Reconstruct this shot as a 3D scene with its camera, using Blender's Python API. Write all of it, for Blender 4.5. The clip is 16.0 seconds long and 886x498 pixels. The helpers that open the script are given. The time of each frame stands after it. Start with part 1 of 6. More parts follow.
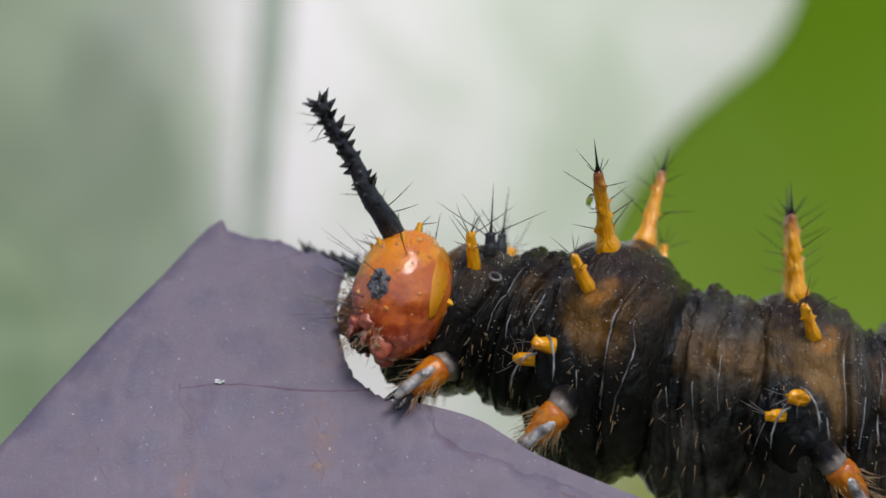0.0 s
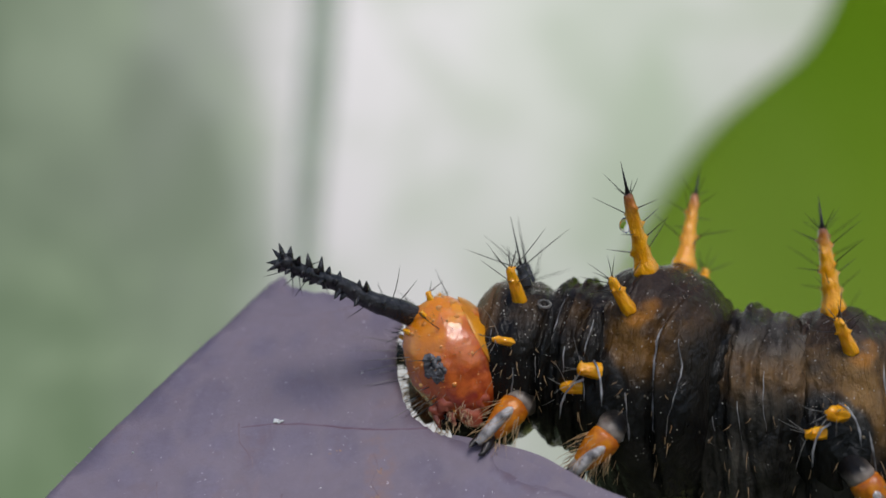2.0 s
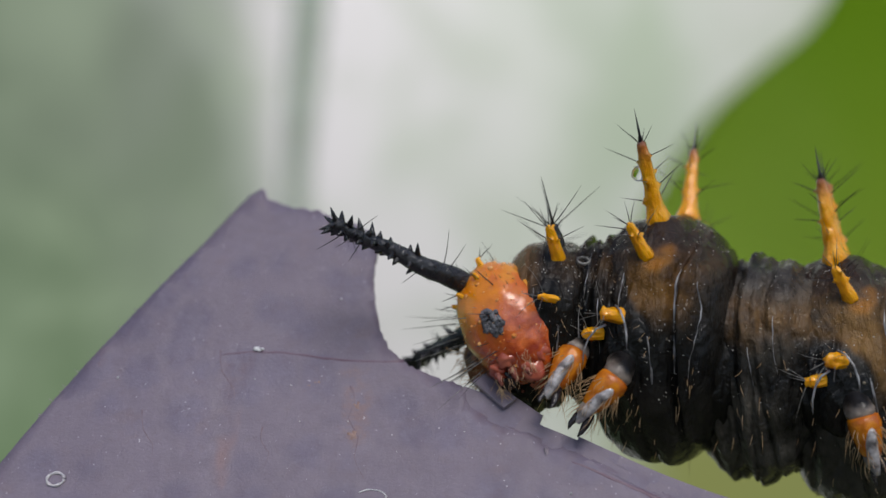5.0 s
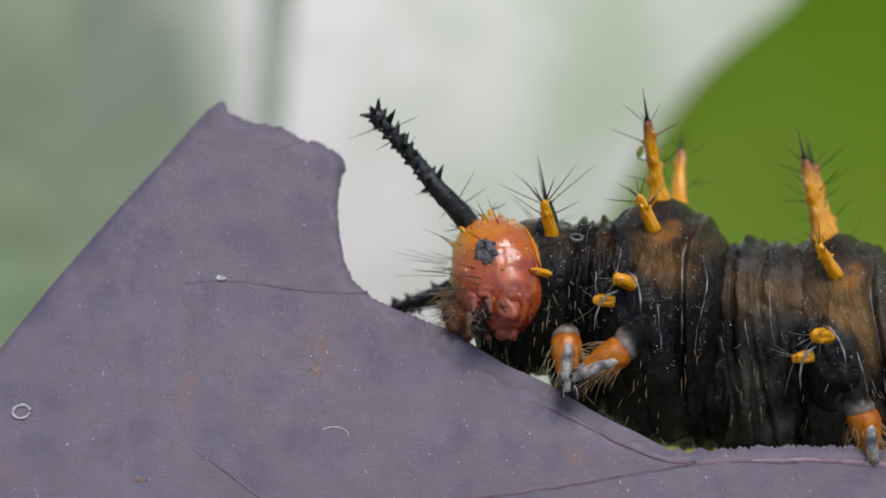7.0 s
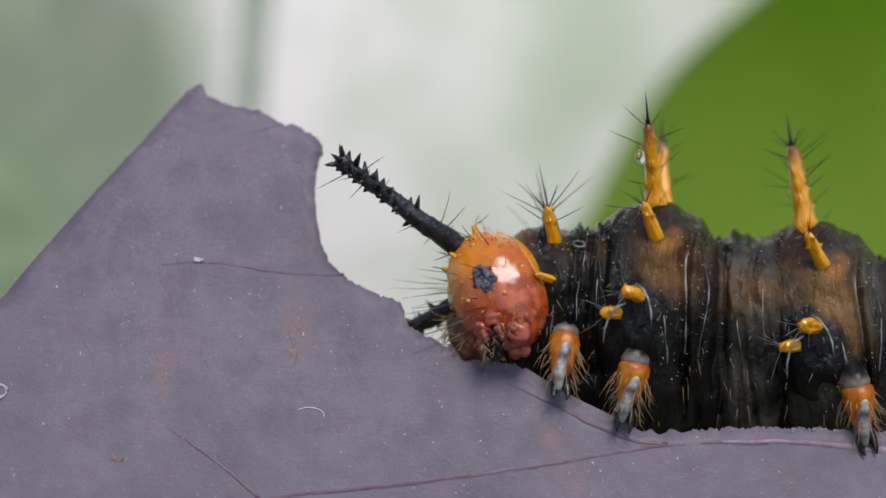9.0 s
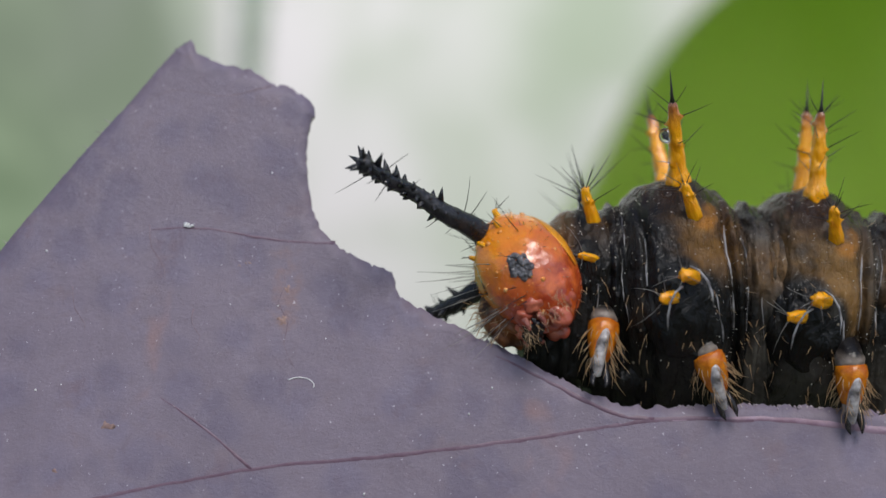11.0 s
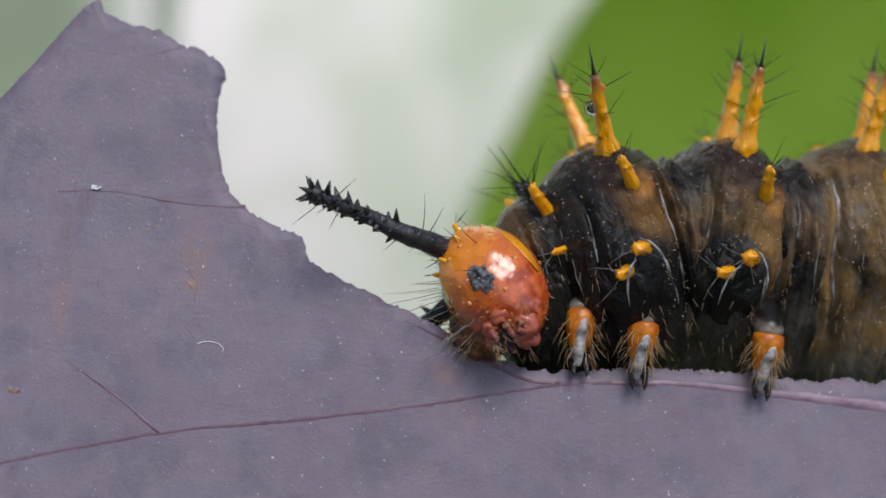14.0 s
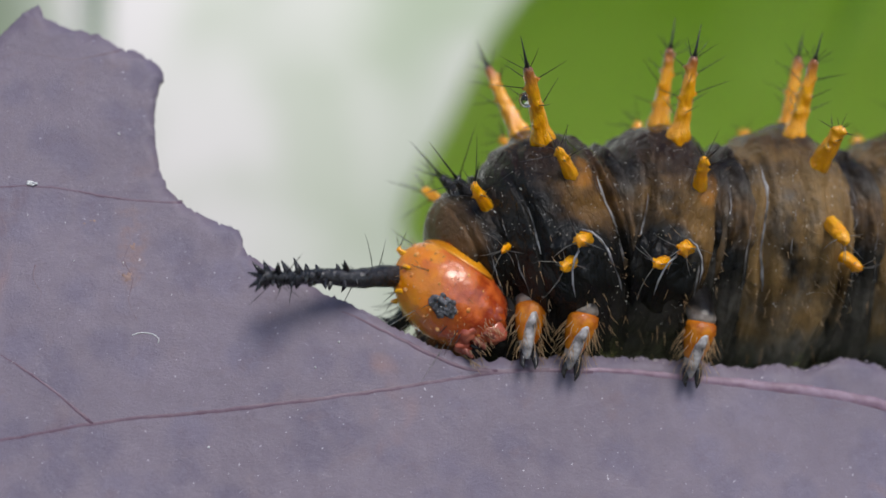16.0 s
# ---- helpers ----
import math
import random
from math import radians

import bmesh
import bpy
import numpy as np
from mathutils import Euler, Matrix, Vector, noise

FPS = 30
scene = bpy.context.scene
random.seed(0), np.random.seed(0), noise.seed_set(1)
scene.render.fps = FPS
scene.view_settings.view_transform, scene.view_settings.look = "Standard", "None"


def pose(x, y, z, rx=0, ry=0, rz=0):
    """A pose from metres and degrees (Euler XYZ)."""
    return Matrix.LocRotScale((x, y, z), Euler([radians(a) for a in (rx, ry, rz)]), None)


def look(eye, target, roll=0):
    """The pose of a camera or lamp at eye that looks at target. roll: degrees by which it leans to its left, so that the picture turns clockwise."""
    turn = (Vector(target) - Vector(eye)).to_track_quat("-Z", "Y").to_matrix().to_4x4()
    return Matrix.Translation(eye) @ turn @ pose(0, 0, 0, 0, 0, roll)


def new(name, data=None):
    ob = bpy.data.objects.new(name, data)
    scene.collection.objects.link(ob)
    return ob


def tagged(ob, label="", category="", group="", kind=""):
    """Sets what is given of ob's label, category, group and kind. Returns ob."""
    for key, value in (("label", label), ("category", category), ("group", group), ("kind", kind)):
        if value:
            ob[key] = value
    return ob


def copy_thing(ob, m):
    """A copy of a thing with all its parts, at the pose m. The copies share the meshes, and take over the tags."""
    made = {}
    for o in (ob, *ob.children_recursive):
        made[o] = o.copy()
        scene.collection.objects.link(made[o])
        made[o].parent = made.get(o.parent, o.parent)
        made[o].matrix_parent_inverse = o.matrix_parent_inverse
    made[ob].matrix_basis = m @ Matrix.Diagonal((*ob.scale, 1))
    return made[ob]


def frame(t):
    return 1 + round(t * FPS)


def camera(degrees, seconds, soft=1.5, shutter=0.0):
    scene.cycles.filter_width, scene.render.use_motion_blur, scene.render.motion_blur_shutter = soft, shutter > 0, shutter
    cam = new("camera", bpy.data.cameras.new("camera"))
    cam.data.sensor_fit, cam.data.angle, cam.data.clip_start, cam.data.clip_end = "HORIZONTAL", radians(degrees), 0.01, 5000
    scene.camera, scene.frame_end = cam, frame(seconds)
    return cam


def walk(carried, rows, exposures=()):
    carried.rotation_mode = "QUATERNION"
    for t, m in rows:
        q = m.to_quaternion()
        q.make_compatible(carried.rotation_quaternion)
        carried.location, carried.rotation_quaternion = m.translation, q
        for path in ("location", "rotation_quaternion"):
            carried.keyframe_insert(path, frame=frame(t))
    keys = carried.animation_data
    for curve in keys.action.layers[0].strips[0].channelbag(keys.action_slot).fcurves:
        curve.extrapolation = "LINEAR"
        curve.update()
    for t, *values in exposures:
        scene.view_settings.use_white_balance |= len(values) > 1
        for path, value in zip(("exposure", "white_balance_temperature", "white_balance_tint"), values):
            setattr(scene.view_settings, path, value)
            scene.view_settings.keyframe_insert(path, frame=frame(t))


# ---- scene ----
from mathutils.geometry import delaunay_2d_cdt
from mathutils.bvhtree import BVHTree

# ---- the camera: a macro lens, about 34 mm from its subject ----
EYE = -0.03447


def mm(x, y, z, rx=0, ry=0, rz=0):
    """A pose in millimetres and degrees."""
    return pose(x * 0.001, y * 0.001, z * 0.001, rx, ry, rz)


cam = camera(40.0, 16.0, soft=1.5, shutter=0.5)
cam.data.dof.use_dof = True
cam.data.dof.focus_distance = 0.0341
cam.data.dof.aperture_fstop = 40.0
cam_rows = [
    (0, pose(0, EYE, 0, 93.19, 0, -0.55)),
    (0.5, pose(0, EYE, 0, 93.73, 0, 0.33)),
    (1, pose(0, EYE, 0, 94.36, 0, 0.51)),
    (1.5, pose(0, EYE, 0, 94.87, 0, 0.94)),
    (2, pose(0, EYE, 0, 94.12, 0, 1.71)),
    (2.5, pose(0, EYE, 0, 93.46, 0, 1.61)),
    (3, pose(0, EYE, 0, 92.60, 0, 2.26)),
    (3.5, pose(0, EYE, 0, 91.87, 0, 2.30)),
    (4, pose(0, EYE, 0, 91.71, 0, 1.87)),
    (6.5, pose(0, EYE, 0, 90.69, 0, 0.57)),
    (7, pose(0, EYE, 0, 90.00, 0, 0.00)),
    (7.5, pose(0, EYE, 0, 89.29, 0, -0.43)),
    (8, pose(0, EYE, 0, 89.31, 0, -1.04)),
    (10.5, pose(0, EYE, 0, 88.35, 0, -0.79)),
    (11, pose(0, EYE, 0, 87.66, 0, -0.86)),
    (11.5, pose(0, EYE, 0, 87.05, 0, -0.96)),
    (12, pose(0, EYE, 0, 86.40, 0, -1.67)),
    (12.5, pose(0, EYE, 0, 85.89, 0, -1.89)),
    (13, pose(0, EYE, 0, 85.53, 0, -2.06)),
    (13.5, pose(0, EYE, 0, 85.65, 0, -3.09)),
    (14, pose(0, EYE, 0, 85.67, 0, -4.67)),
    (14.5, pose(0, EYE, 0, 85.00, 0, -5.36)),
    (15, pose(0, EYE, 0, 85.08, 0, -6.17)),
    (15.5, pose(0, EYE, 0, 85.02, 0, -7.27)),
    (16, pose(0, EYE, 0, 85.31, 0, -7.69)),
]
walk(cam, cam_rows, [(0, -0.1), (2, -0.24), (3.5, -0.3), (4.5, -0.28), (7, -0.2), (11, -0.03), (16, 0.02)])

# ---- world, sun, exposure ----
world = bpy.data.worlds.new("world")
scene.world = world
world.use_nodes = True
wn = world.node_tree
sky = wn.nodes.new("ShaderNodeTexSky")
sky.sky_type = "NISHITA"
sky.sun_disc = False
sky.sun_elevation = radians(54)
sky.sun_rotation = radians(164)
wn.links.new(sky.outputs[0], wn.nodes["Background"].inputs[0])
wn.nodes["Background"].inputs[1].default_value = 0.13

sun_data = bpy.data.lights.new("sun", "SUN")
sun_data.energy, sun_data.angle, sun_data.color = 2.2, radians(27), (1.0, 0.95, 0.9)
sun = new("sun", sun_data)
sun.matrix_world = look((0.16, -0.56, 0.81), (0, 0, 0))


# ---- materials ----
class Mat:
    """A node material with a principled shader and short calls for its nodes."""

    def __init__(self, name, rough=0.5, spec=0.5):
        self.m = bpy.data.materials.new(name)
        self.m.use_nodes = True
        self.t = self.m.node_tree
        self.p = self.t.nodes["Principled BSDF"]
        self.p.inputs["Roughness"].default_value = rough
        self.p.inputs["Specular IOR Level"].default_value = spec
        self.coords = self.t.nodes.new("ShaderNodeTexCoord")

    def put(self, socket, value):
        if isinstance(value, bpy.types.NodeSocket):
            self.t.links.new(value, socket)
        elif isinstance(value, (tuple, list)) and len(value) == 3 and socket.type == "RGBA":
            socket.default_value = (*value, 1)
        else:
            socket.default_value = value

    def noise(self, scale, detail=4.0, rough=0.55, stretch=(1, 1, 1), warp=0.0):
        mp = self.t.nodes.new("ShaderNodeMapping")
        mp.inputs["Scale"].default_value = stretch
        self.t.links.new(self.coords.outputs["Object"], mp.inputs[0])
        n = self.t.nodes.new("ShaderNodeTexNoise")
        n.inputs["Scale"].default_value = scale
        n.inputs["Detail"].default_value = detail
        n.inputs["Roughness"].default_value = rough
        n.inputs["Distortion"].default_value = warp
        self.t.links.new(mp.outputs[0], n.inputs["Vector"])
        return n.outputs["Fac"]

    def cells(self, scale):
        n = self.t.nodes.new("ShaderNodeTexVoronoi")
        n.inputs["Scale"].default_value = scale
        self.t.links.new(self.coords.outputs["Object"], n.inputs["Vector"])
        return n.outputs["Distance"]

    def axis(self, which):
        s = self.t.nodes.new("ShaderNodeSeparateXYZ")
        self.t.links.new(self.coords.outputs["Object"], s.inputs[0])
        return s.outputs[which]

    def math(self, op, a, b=0.0):
        n = self.t.nodes.new("ShaderNodeMath")
        n.operation = op
        self.put(n.inputs[0], a)
        self.put(n.inputs[1], b)
        return n.outputs[0]

    def step(self, value, low, high, to_low=0.0, to_high=1.0):
        n = self.t.nodes.new("ShaderNodeMapRange")
        n.interpolation_type = "SMOOTHSTEP"
        self.put(n.inputs["Value"], value)
        for key, v in (("From Min", low), ("From Max", high), ("To Min", to_low), ("To Max", to_high)):
            self.put(n.inputs[key], v)
        return n.outputs["Result"]

    def mix(self, fac, a, b):
        n = self.t.nodes.new("ShaderNodeMix")
        n.data_type = "RGBA"
        self.put(n.inputs["Factor"], fac)
        self.put(n.inputs[6], a)
        self.put(n.inputs[7], b)
        return n.outputs[2]

    def color(self, value):
        self.put(self.p.inputs["Base Color"], value)
        return self

    def rough(self, value):
        self.put(self.p.inputs["Roughness"], value)
        return self

    def bump(self, height, strength=0.3, distance=0.0001):
        n = self.t.nodes.new("ShaderNodeBump")
        n.inputs["Strength"].default_value = strength
        n.inputs["Distance"].default_value = distance
        self.t.links.new(height, n.inputs["Height"])
        self.t.links.new(n.outputs[0], self.p.inputs["Normal"])
        return self

    def glow_through(self, weight, radius, scale):
        self.p.inputs["Subsurface Weight"].default_value = weight
        self.p.inputs["Subsurface Radius"].default_value = radius
        self.p.inputs["Subsurface Scale"].default_value = scale
        return self


def make_skin(brown=1.0, reach=0.0017, low=-0.0008, sheen_veil=0.011, shift=0.0, dome=0.0009, rim=0.0, top=0.0016, pale=0.0, halo=None):
    """Wet black skin, wrinkled across, with amber-brown patches that show through on the humps."""
    k = Mat("dark_skin", 0.2, 0.26)
    z = k.axis("Z")
    wob = k.noise(420, 3)
    zz = k.math("ADD", z, k.math("MULTIPLY", k.math("SUBTRACT", wob, 0.5), 0.0022))
    band = k.math("MULTIPLY", k.step(zz, low, low + 0.0016), k.step(zz, top + 0.0010, top))
    patch = k.math("MULTIPLY", band, k.step(k.noise(360, 4, 0.6), 0.30, 0.56))
    ends = k.step(k.math("ABSOLUTE", k.math("ADD", k.math("SUBTRACT", k.axis("X"), shift), k.math("MULTIPLY", k.math("SUBTRACT", k.noise(700, 3), 0.5), 0.0012))), reach, reach - 0.0011)
    lx, lz = k.math("ADD", k.axis("X"), 0.00025), k.math("ADD", zz, 0.00035)
    lobe = k.math("SQRT", k.math("ADD", k.math("MULTIPLY", lx, lx), k.math("MULTIPLY", lz, lz)))
    patch = k.math("MULTIPLY", patch, k.math("MULTIPLY", ends, k.math("MULTIPLY", k.step(lobe, dome, dome + 0.0004), brown)))
    # grey of translucent skin, raised in place of sheen and bounced light
    dark = k.mix(k.step(k.noise(480, 5), 0.34, 0.66), (0.004, 0.004, 0.004), (sheen_veil, sheen_veil * 0.90, sheen_veil * 0.76))
    upper = k.mix(k.step(zz, 0.0016, 0.0030), dark, (0.026, 0.011, 0.005))
    amber = k.mix(k.step(k.noise(900, 5, 0.65), 0.34, 0.68), (0.060, 0.025, 0.004), (0.235, 0.112, 0.020))
    amber = k.mix(pale, amber, (0.34, 0.215, 0.085))
    col = k.mix(k.math("MULTIPLY", patch, 0.92), upper, amber)
    if halo:
        hx, hz = k.math("SUBTRACT", k.axis("X"), halo[0]), k.math("SUBTRACT", zz, halo[1])
        ring = k.math("SQRT", k.math("ADD", k.math("MULTIPLY", hx, hx), k.math("MULTIPLY", hz, k.math("MULTIPLY", hz, 2.2))))
        col = k.mix(k.math("MULTIPLY", k.step(ring, 0.00055, 0.0001), 0.6), col, (0.42, 0.16, 0.010))
    front = k.math("MULTIPLY", k.math("MULTIPLY", k.step(k.axis("X"), -0.0003, -0.0009), k.step(zz, 0.0, 0.0009)), rim)
    # pale dots put the sparkle of skin granules into the colour
    dots = k.math("MULTIPLY", k.step(k.cells(2100), 0.13, 0.06), k.step(k.noise(1300, 3), 0.52, 0.62))
    col = k.mix(front, col, (0.13, 0.070, 0.030))
    k.color(k.mix(k.math("MULTIPLY", dots, 0.55), col, (0.42, 0.36, 0.27)))
    grain = k.noise(6500, 5, 0.65)
    pleat = k.noise(900, 5, 0.55, (2.4, 1.0, 0.7), 0.6)
    fine = k.noise(2300, 4, 0.6, (1.8, 1.0, 0.9), 0.8)
    k.rough(k.math("ADD", k.step(k.noise(2600, 4), 0.3, 0.7, 0.05, 0.16), k.math("MULTIPLY", patch, 0.05)))
    k.bump(k.math("ADD", k.math("ADD", k.math("MULTIPLY", grain, 0.14), k.math("MULTIPLY", dots, 0.2)), k.math("ADD", pleat, k.math("MULTIPLY", fine, 0.5))), 0.8, 0.00030)
    return k.m


def make_spine():
    k = Mat("spine_orange", 0.2, 0.3)
    z = k.axis("Z")
    tip = k.step(z, 0.0015, 0.0022)
    base = k.mix(k.noise(2600, 4), (0.84, 0.26, 0.0004), (1.0, 0.50, 0.001))
    k.color(k.mix(k.step(z, 0.0021, 0.0024), k.mix(tip, base, (0.50, 0.17, 0.035)), (0.15, 0.055, 0.035)))
    k.bump(k.noise(3000, 4, 0.55, (1, 1, 0.5)), 0.9, 0.00020)
    k.p.inputs["Coat Weight"].default_value = 1.0
    k.p.inputs["Coat Roughness"].default_value = 0.03
    k.t.links.new(k.p.inputs["Normal"].links[0].from_socket, k.p.inputs["Coat Normal"])
    return k.glow_through(0.10, (0.0006, 0.0003, 0.0001), 1.0).m


def make_head():
    k = Mat("head_orange", 0.2, 0.5)
    z = k.axis("Z")
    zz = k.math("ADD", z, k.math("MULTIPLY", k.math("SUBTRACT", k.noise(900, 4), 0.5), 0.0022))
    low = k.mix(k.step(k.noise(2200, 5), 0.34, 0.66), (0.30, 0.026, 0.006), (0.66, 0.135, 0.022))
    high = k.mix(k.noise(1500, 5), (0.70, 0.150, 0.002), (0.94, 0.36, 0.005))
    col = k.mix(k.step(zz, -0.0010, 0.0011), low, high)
    col = k.mix(k.math("MULTIPLY", k.step(k.noise(620, 4), 0.45, 0.60), 0.55), col, (0.46, 0.055, 0.024))
    spots = k.math("MULTIPLY", k.step(k.cells(1300), 0.40, 0.22), k.step(zz, 0.0, 0.0012))
    col = k.mix(k.math("MULTIPLY", spots, 0.45), col, (0.85, 0.36, 0.02))
    k.color(col)
    k.rough(k.step(k.noise(2500, 4), 0.3, 0.7, 0.12, 0.30))
    k.bump(k.math("ADD", k.noise(2400, 5), k.math("MULTIPLY", k.cells(1500), -0.6)), 0.5, 0.00014)
    coat = k.t.nodes.new("ShaderNodeBump")
    coat.inputs["Strength"].default_value, coat.inputs["Distance"].default_value = 0.6, 0.00013
    k.t.links.new(k.noise(2100, 4, 0.5), coat.inputs["Height"])
    k.t.links.new(coat.outputs[0], k.p.inputs["Coat Normal"])
    k.p.inputs["Coat Weight"].default_value = 1.0
    k.p.inputs["Coat Roughness"].default_value = 0.05
    return k.glow_through(0.15, (0.0005, 0.0002, 0.0001), 1.0).m


def make_leaf():
    k = Mat("purple_leaf", 0.5, 0.4)
    big = k.noise(160, 5, 0.6)
    mid = k.noise(750, 5, 0.65)
    col = k.mix(k.step(big, 0.3, 0.7), (0.152, 0.127, 0.168), (0.222, 0.188, 0.246))
    col = k.mix(k.math("MULTIPLY", k.step(mid, 0.42, 0.66), 0.45), col, (0.122, 0.100, 0.135))
    stain = k.math("MULTIPLY", k.step(k.noise(520, 5, 0.6, (1.0, 1, 1.3)), 0.57, 0.70), 0.55)
    col = k.mix(stain, col, (0.185, 0.115, 0.115))
    col = k.mix(k.math("MULTIPLY", k.step(k.noise(3200, 5, 0.75), 0.50, 0.72), 0.35), col, (0.30, 0.265, 0.325))
    col = k.mix(k.math("MULTIPLY", k.step(k.noise(1900, 5, 0.65, (1, 1, 1), 0.5), 0.50, 0.68), 0.5), col, (0.158, 0.118, 0.146))
    off = k.math("ADD", k.math("SUBTRACT", k.axis("X"), 0.0029), k.math("MULTIPLY", k.math("SUBTRACT", k.noise(700, 5, 0.65), 0.5), 0.0018))
    scar = k.math("MULTIPLY", k.step(k.math("ABSOLUTE", off), 0.00040, 0.00008), k.math("MULTIPLY", k.step(k.axis("Z"), -0.0036, -0.0031), k.step(k.axis("Z"), -0.0005, -0.0009)))
    col = k.mix(k.math("MULTIPLY", scar, k.step(k.noise(2000, 4, 0.6), 0.38, 0.60, 0.0, 0.85)), col, (0.27, 0.145, 0.105))
    wander = k.math("MULTIPLY", k.math("SUBTRACT", k.noise(1400, 4, 0.6), 0.5), 0.5)
    isle = k.step(k.math("ADD", k.cells(780), wander), 0.25, 0.62)
    col = k.mix(k.math("MULTIPLY", isle, 0.36), k.mix(0.28, col, (0.112, 0.100, 0.150)), (0.235, 0.188, 0.206))
    blotch = k.step(k.noise(340, 3, 0.5, (1, 1, 0.8), 0.4), 0.63, 0.74)
    col = k.mix(k.math("MULTIPLY", blotch, 0.55), col, (0.30, 0.175, 0.150))
    # fine sparkle of the blade, painted as whitish dots
    speck = k.step(k.noise(9000, 2), 0.70, 0.78)
    col = k.mix(0.10, col, (0.190, 0.140, 0.228))
    k.color(k.mix(k.math("MULTIPLY", speck, 0.8), col, (0.6, 0.57, 0.62)))
    k.rough(k.step(k.noise(2400, 5), 0.3, 0.7, 0.38, 0.6))
    k.bump(k.math("ADD", k.math("MULTIPLY", k.noise(11000, 5, 0.7), 0.6), k.noise(1300, 5)), 0.36, 0.00012)
    return k.m


def plain(name, low, high, scale, rough=0.4, bump=0.3, metal=0.0):
    k = Mat(name, rough)
    k.color(k.mix(k.step(k.noise(scale, 5), 0.3, 0.7), low, high))
    k.bump(k.noise(scale * 2.5, 5), bump, 0.0001)
    k.p.inputs["Metallic"].default_value = metal
    return k.m


def make_backdrop():
    """A glowing sheet painted as a distant, sunlit garden, so far behind that it is a blur of pale light and green."""
    k = Mat("distant_garden", 1.0, 0.0)
    x, z = k.axis("X"), k.axis("Z")
    drift = k.math("MULTIPLY", k.math("SUBTRACT", k.noise(6.0, 2, 0.45, (1, 1, 0.4)), 0.5), 0.20)
    u = k.math("ADD", k.math("ADD", x, k.math("MULTIPLY", z, 0.10)), k.math("ADD", drift, k.math("MULTIPLY", k.math("SUBTRACT", k.noise(17.0, 3, 0.5, (1, 1, 0.7), 0.3), 0.5), 0.09)))
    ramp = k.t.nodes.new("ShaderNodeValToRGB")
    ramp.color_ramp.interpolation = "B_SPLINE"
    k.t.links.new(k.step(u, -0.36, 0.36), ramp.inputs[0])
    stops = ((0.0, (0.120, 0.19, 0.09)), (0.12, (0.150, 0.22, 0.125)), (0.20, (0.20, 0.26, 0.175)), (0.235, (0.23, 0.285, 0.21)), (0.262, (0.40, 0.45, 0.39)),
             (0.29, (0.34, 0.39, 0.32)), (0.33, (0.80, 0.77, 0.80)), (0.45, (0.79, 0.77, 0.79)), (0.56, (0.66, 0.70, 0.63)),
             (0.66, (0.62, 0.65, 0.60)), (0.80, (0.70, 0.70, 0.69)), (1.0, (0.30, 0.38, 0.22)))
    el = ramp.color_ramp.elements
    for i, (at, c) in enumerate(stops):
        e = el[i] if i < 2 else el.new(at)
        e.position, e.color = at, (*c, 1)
    patches = k.step(k.noise(9.0, 3, 0.5, (1, 1, 0.6)), 0.46, 0.66)
    col = k.mix(k.math("MULTIPLY", patches, 0.75), ramp.outputs[0], (0.38, 0.48, 0.33))
    mottle = k.step(k.noise(13.0, 4, 0.6, (1, 1, 1.1), 0.8), 0.46, 0.64)
    col = k.mix(k.math("MULTIPLY", mottle, 0.6), col, k.mix(0.6, col, (0.36, 0.46, 0.30)))
    low = k.math("MULTIPLY", k.step(z, -0.03, -0.085), k.step(x, 0.05, 0.11))
    col = k.mix(low, col, (0.30, 0.33, 0.11))
    # pale haze painted into the upper part of the sheet
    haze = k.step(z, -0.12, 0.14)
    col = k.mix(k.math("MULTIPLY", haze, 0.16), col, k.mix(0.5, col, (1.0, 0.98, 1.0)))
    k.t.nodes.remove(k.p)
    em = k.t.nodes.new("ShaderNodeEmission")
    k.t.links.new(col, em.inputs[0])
    # the sheet's own glow changes with height, in place of light falling there
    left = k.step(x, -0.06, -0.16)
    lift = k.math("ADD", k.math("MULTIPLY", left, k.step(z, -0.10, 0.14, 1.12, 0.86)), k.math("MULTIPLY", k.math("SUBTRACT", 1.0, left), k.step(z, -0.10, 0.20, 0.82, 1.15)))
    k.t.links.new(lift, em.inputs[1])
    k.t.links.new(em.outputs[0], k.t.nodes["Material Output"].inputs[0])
    return k.m


DARK, SHIELD = make_skin(0.3, 0.0012, 0.0004), make_skin(0.3, 0.0012, 0.0004, rim=0.9)
# flank skins coloured paler to make up for light bounced off the leaf
SKIN, FOLD = make_skin(0.9, 0.0018, -0.0016, 0.070, pale=0.2, halo=(0.0006, 0.00195)), make_skin(0.65, 0.0040, -0.0004, 0.095, dome=-0.001, top=0.0010)
MESO = make_skin(0.75, 0.0016, -0.0003, 0.022, 0.0006, halo=(0.0006, 0.0020))
ABDOMEN = make_skin(0.95, 0.0027, -0.0036, 0.20, dome=-0.001, top=0.0023, pale=0.5)
SPINE, HEAD, LEAF = make_spine(), make_head(), make_leaf()
BLACK = plain("bristle_black", (0.006, 0.006, 0.007), (0.02, 0.018, 0.018), 3000, 0.35)
HORN = plain("horn_black", (0.008, 0.008, 0.010), (0.036, 0.035, 0.040), 2500, 0.20, 0.6)
SCAB = plain("spot_black", (0.016, 0.016, 0.018), (0.20, 0.195, 0.21), 3600, 0.16, 0.7)
GOLD = plain("bristle_gold", (0.30, 0.16, 0.06), (0.48, 0.33, 0.18), 3000, 0.4)
DOT = plain("dot_yellow", (0.66, 0.20, 0.02), (0.86, 0.42, 0.14), 5000, 0.12, 0.3)
PALP = plain("palp_pink", (0.12, 0.020, 0.012), (0.55, 0.20, 0.15), 2600, 0.14, 0.8)
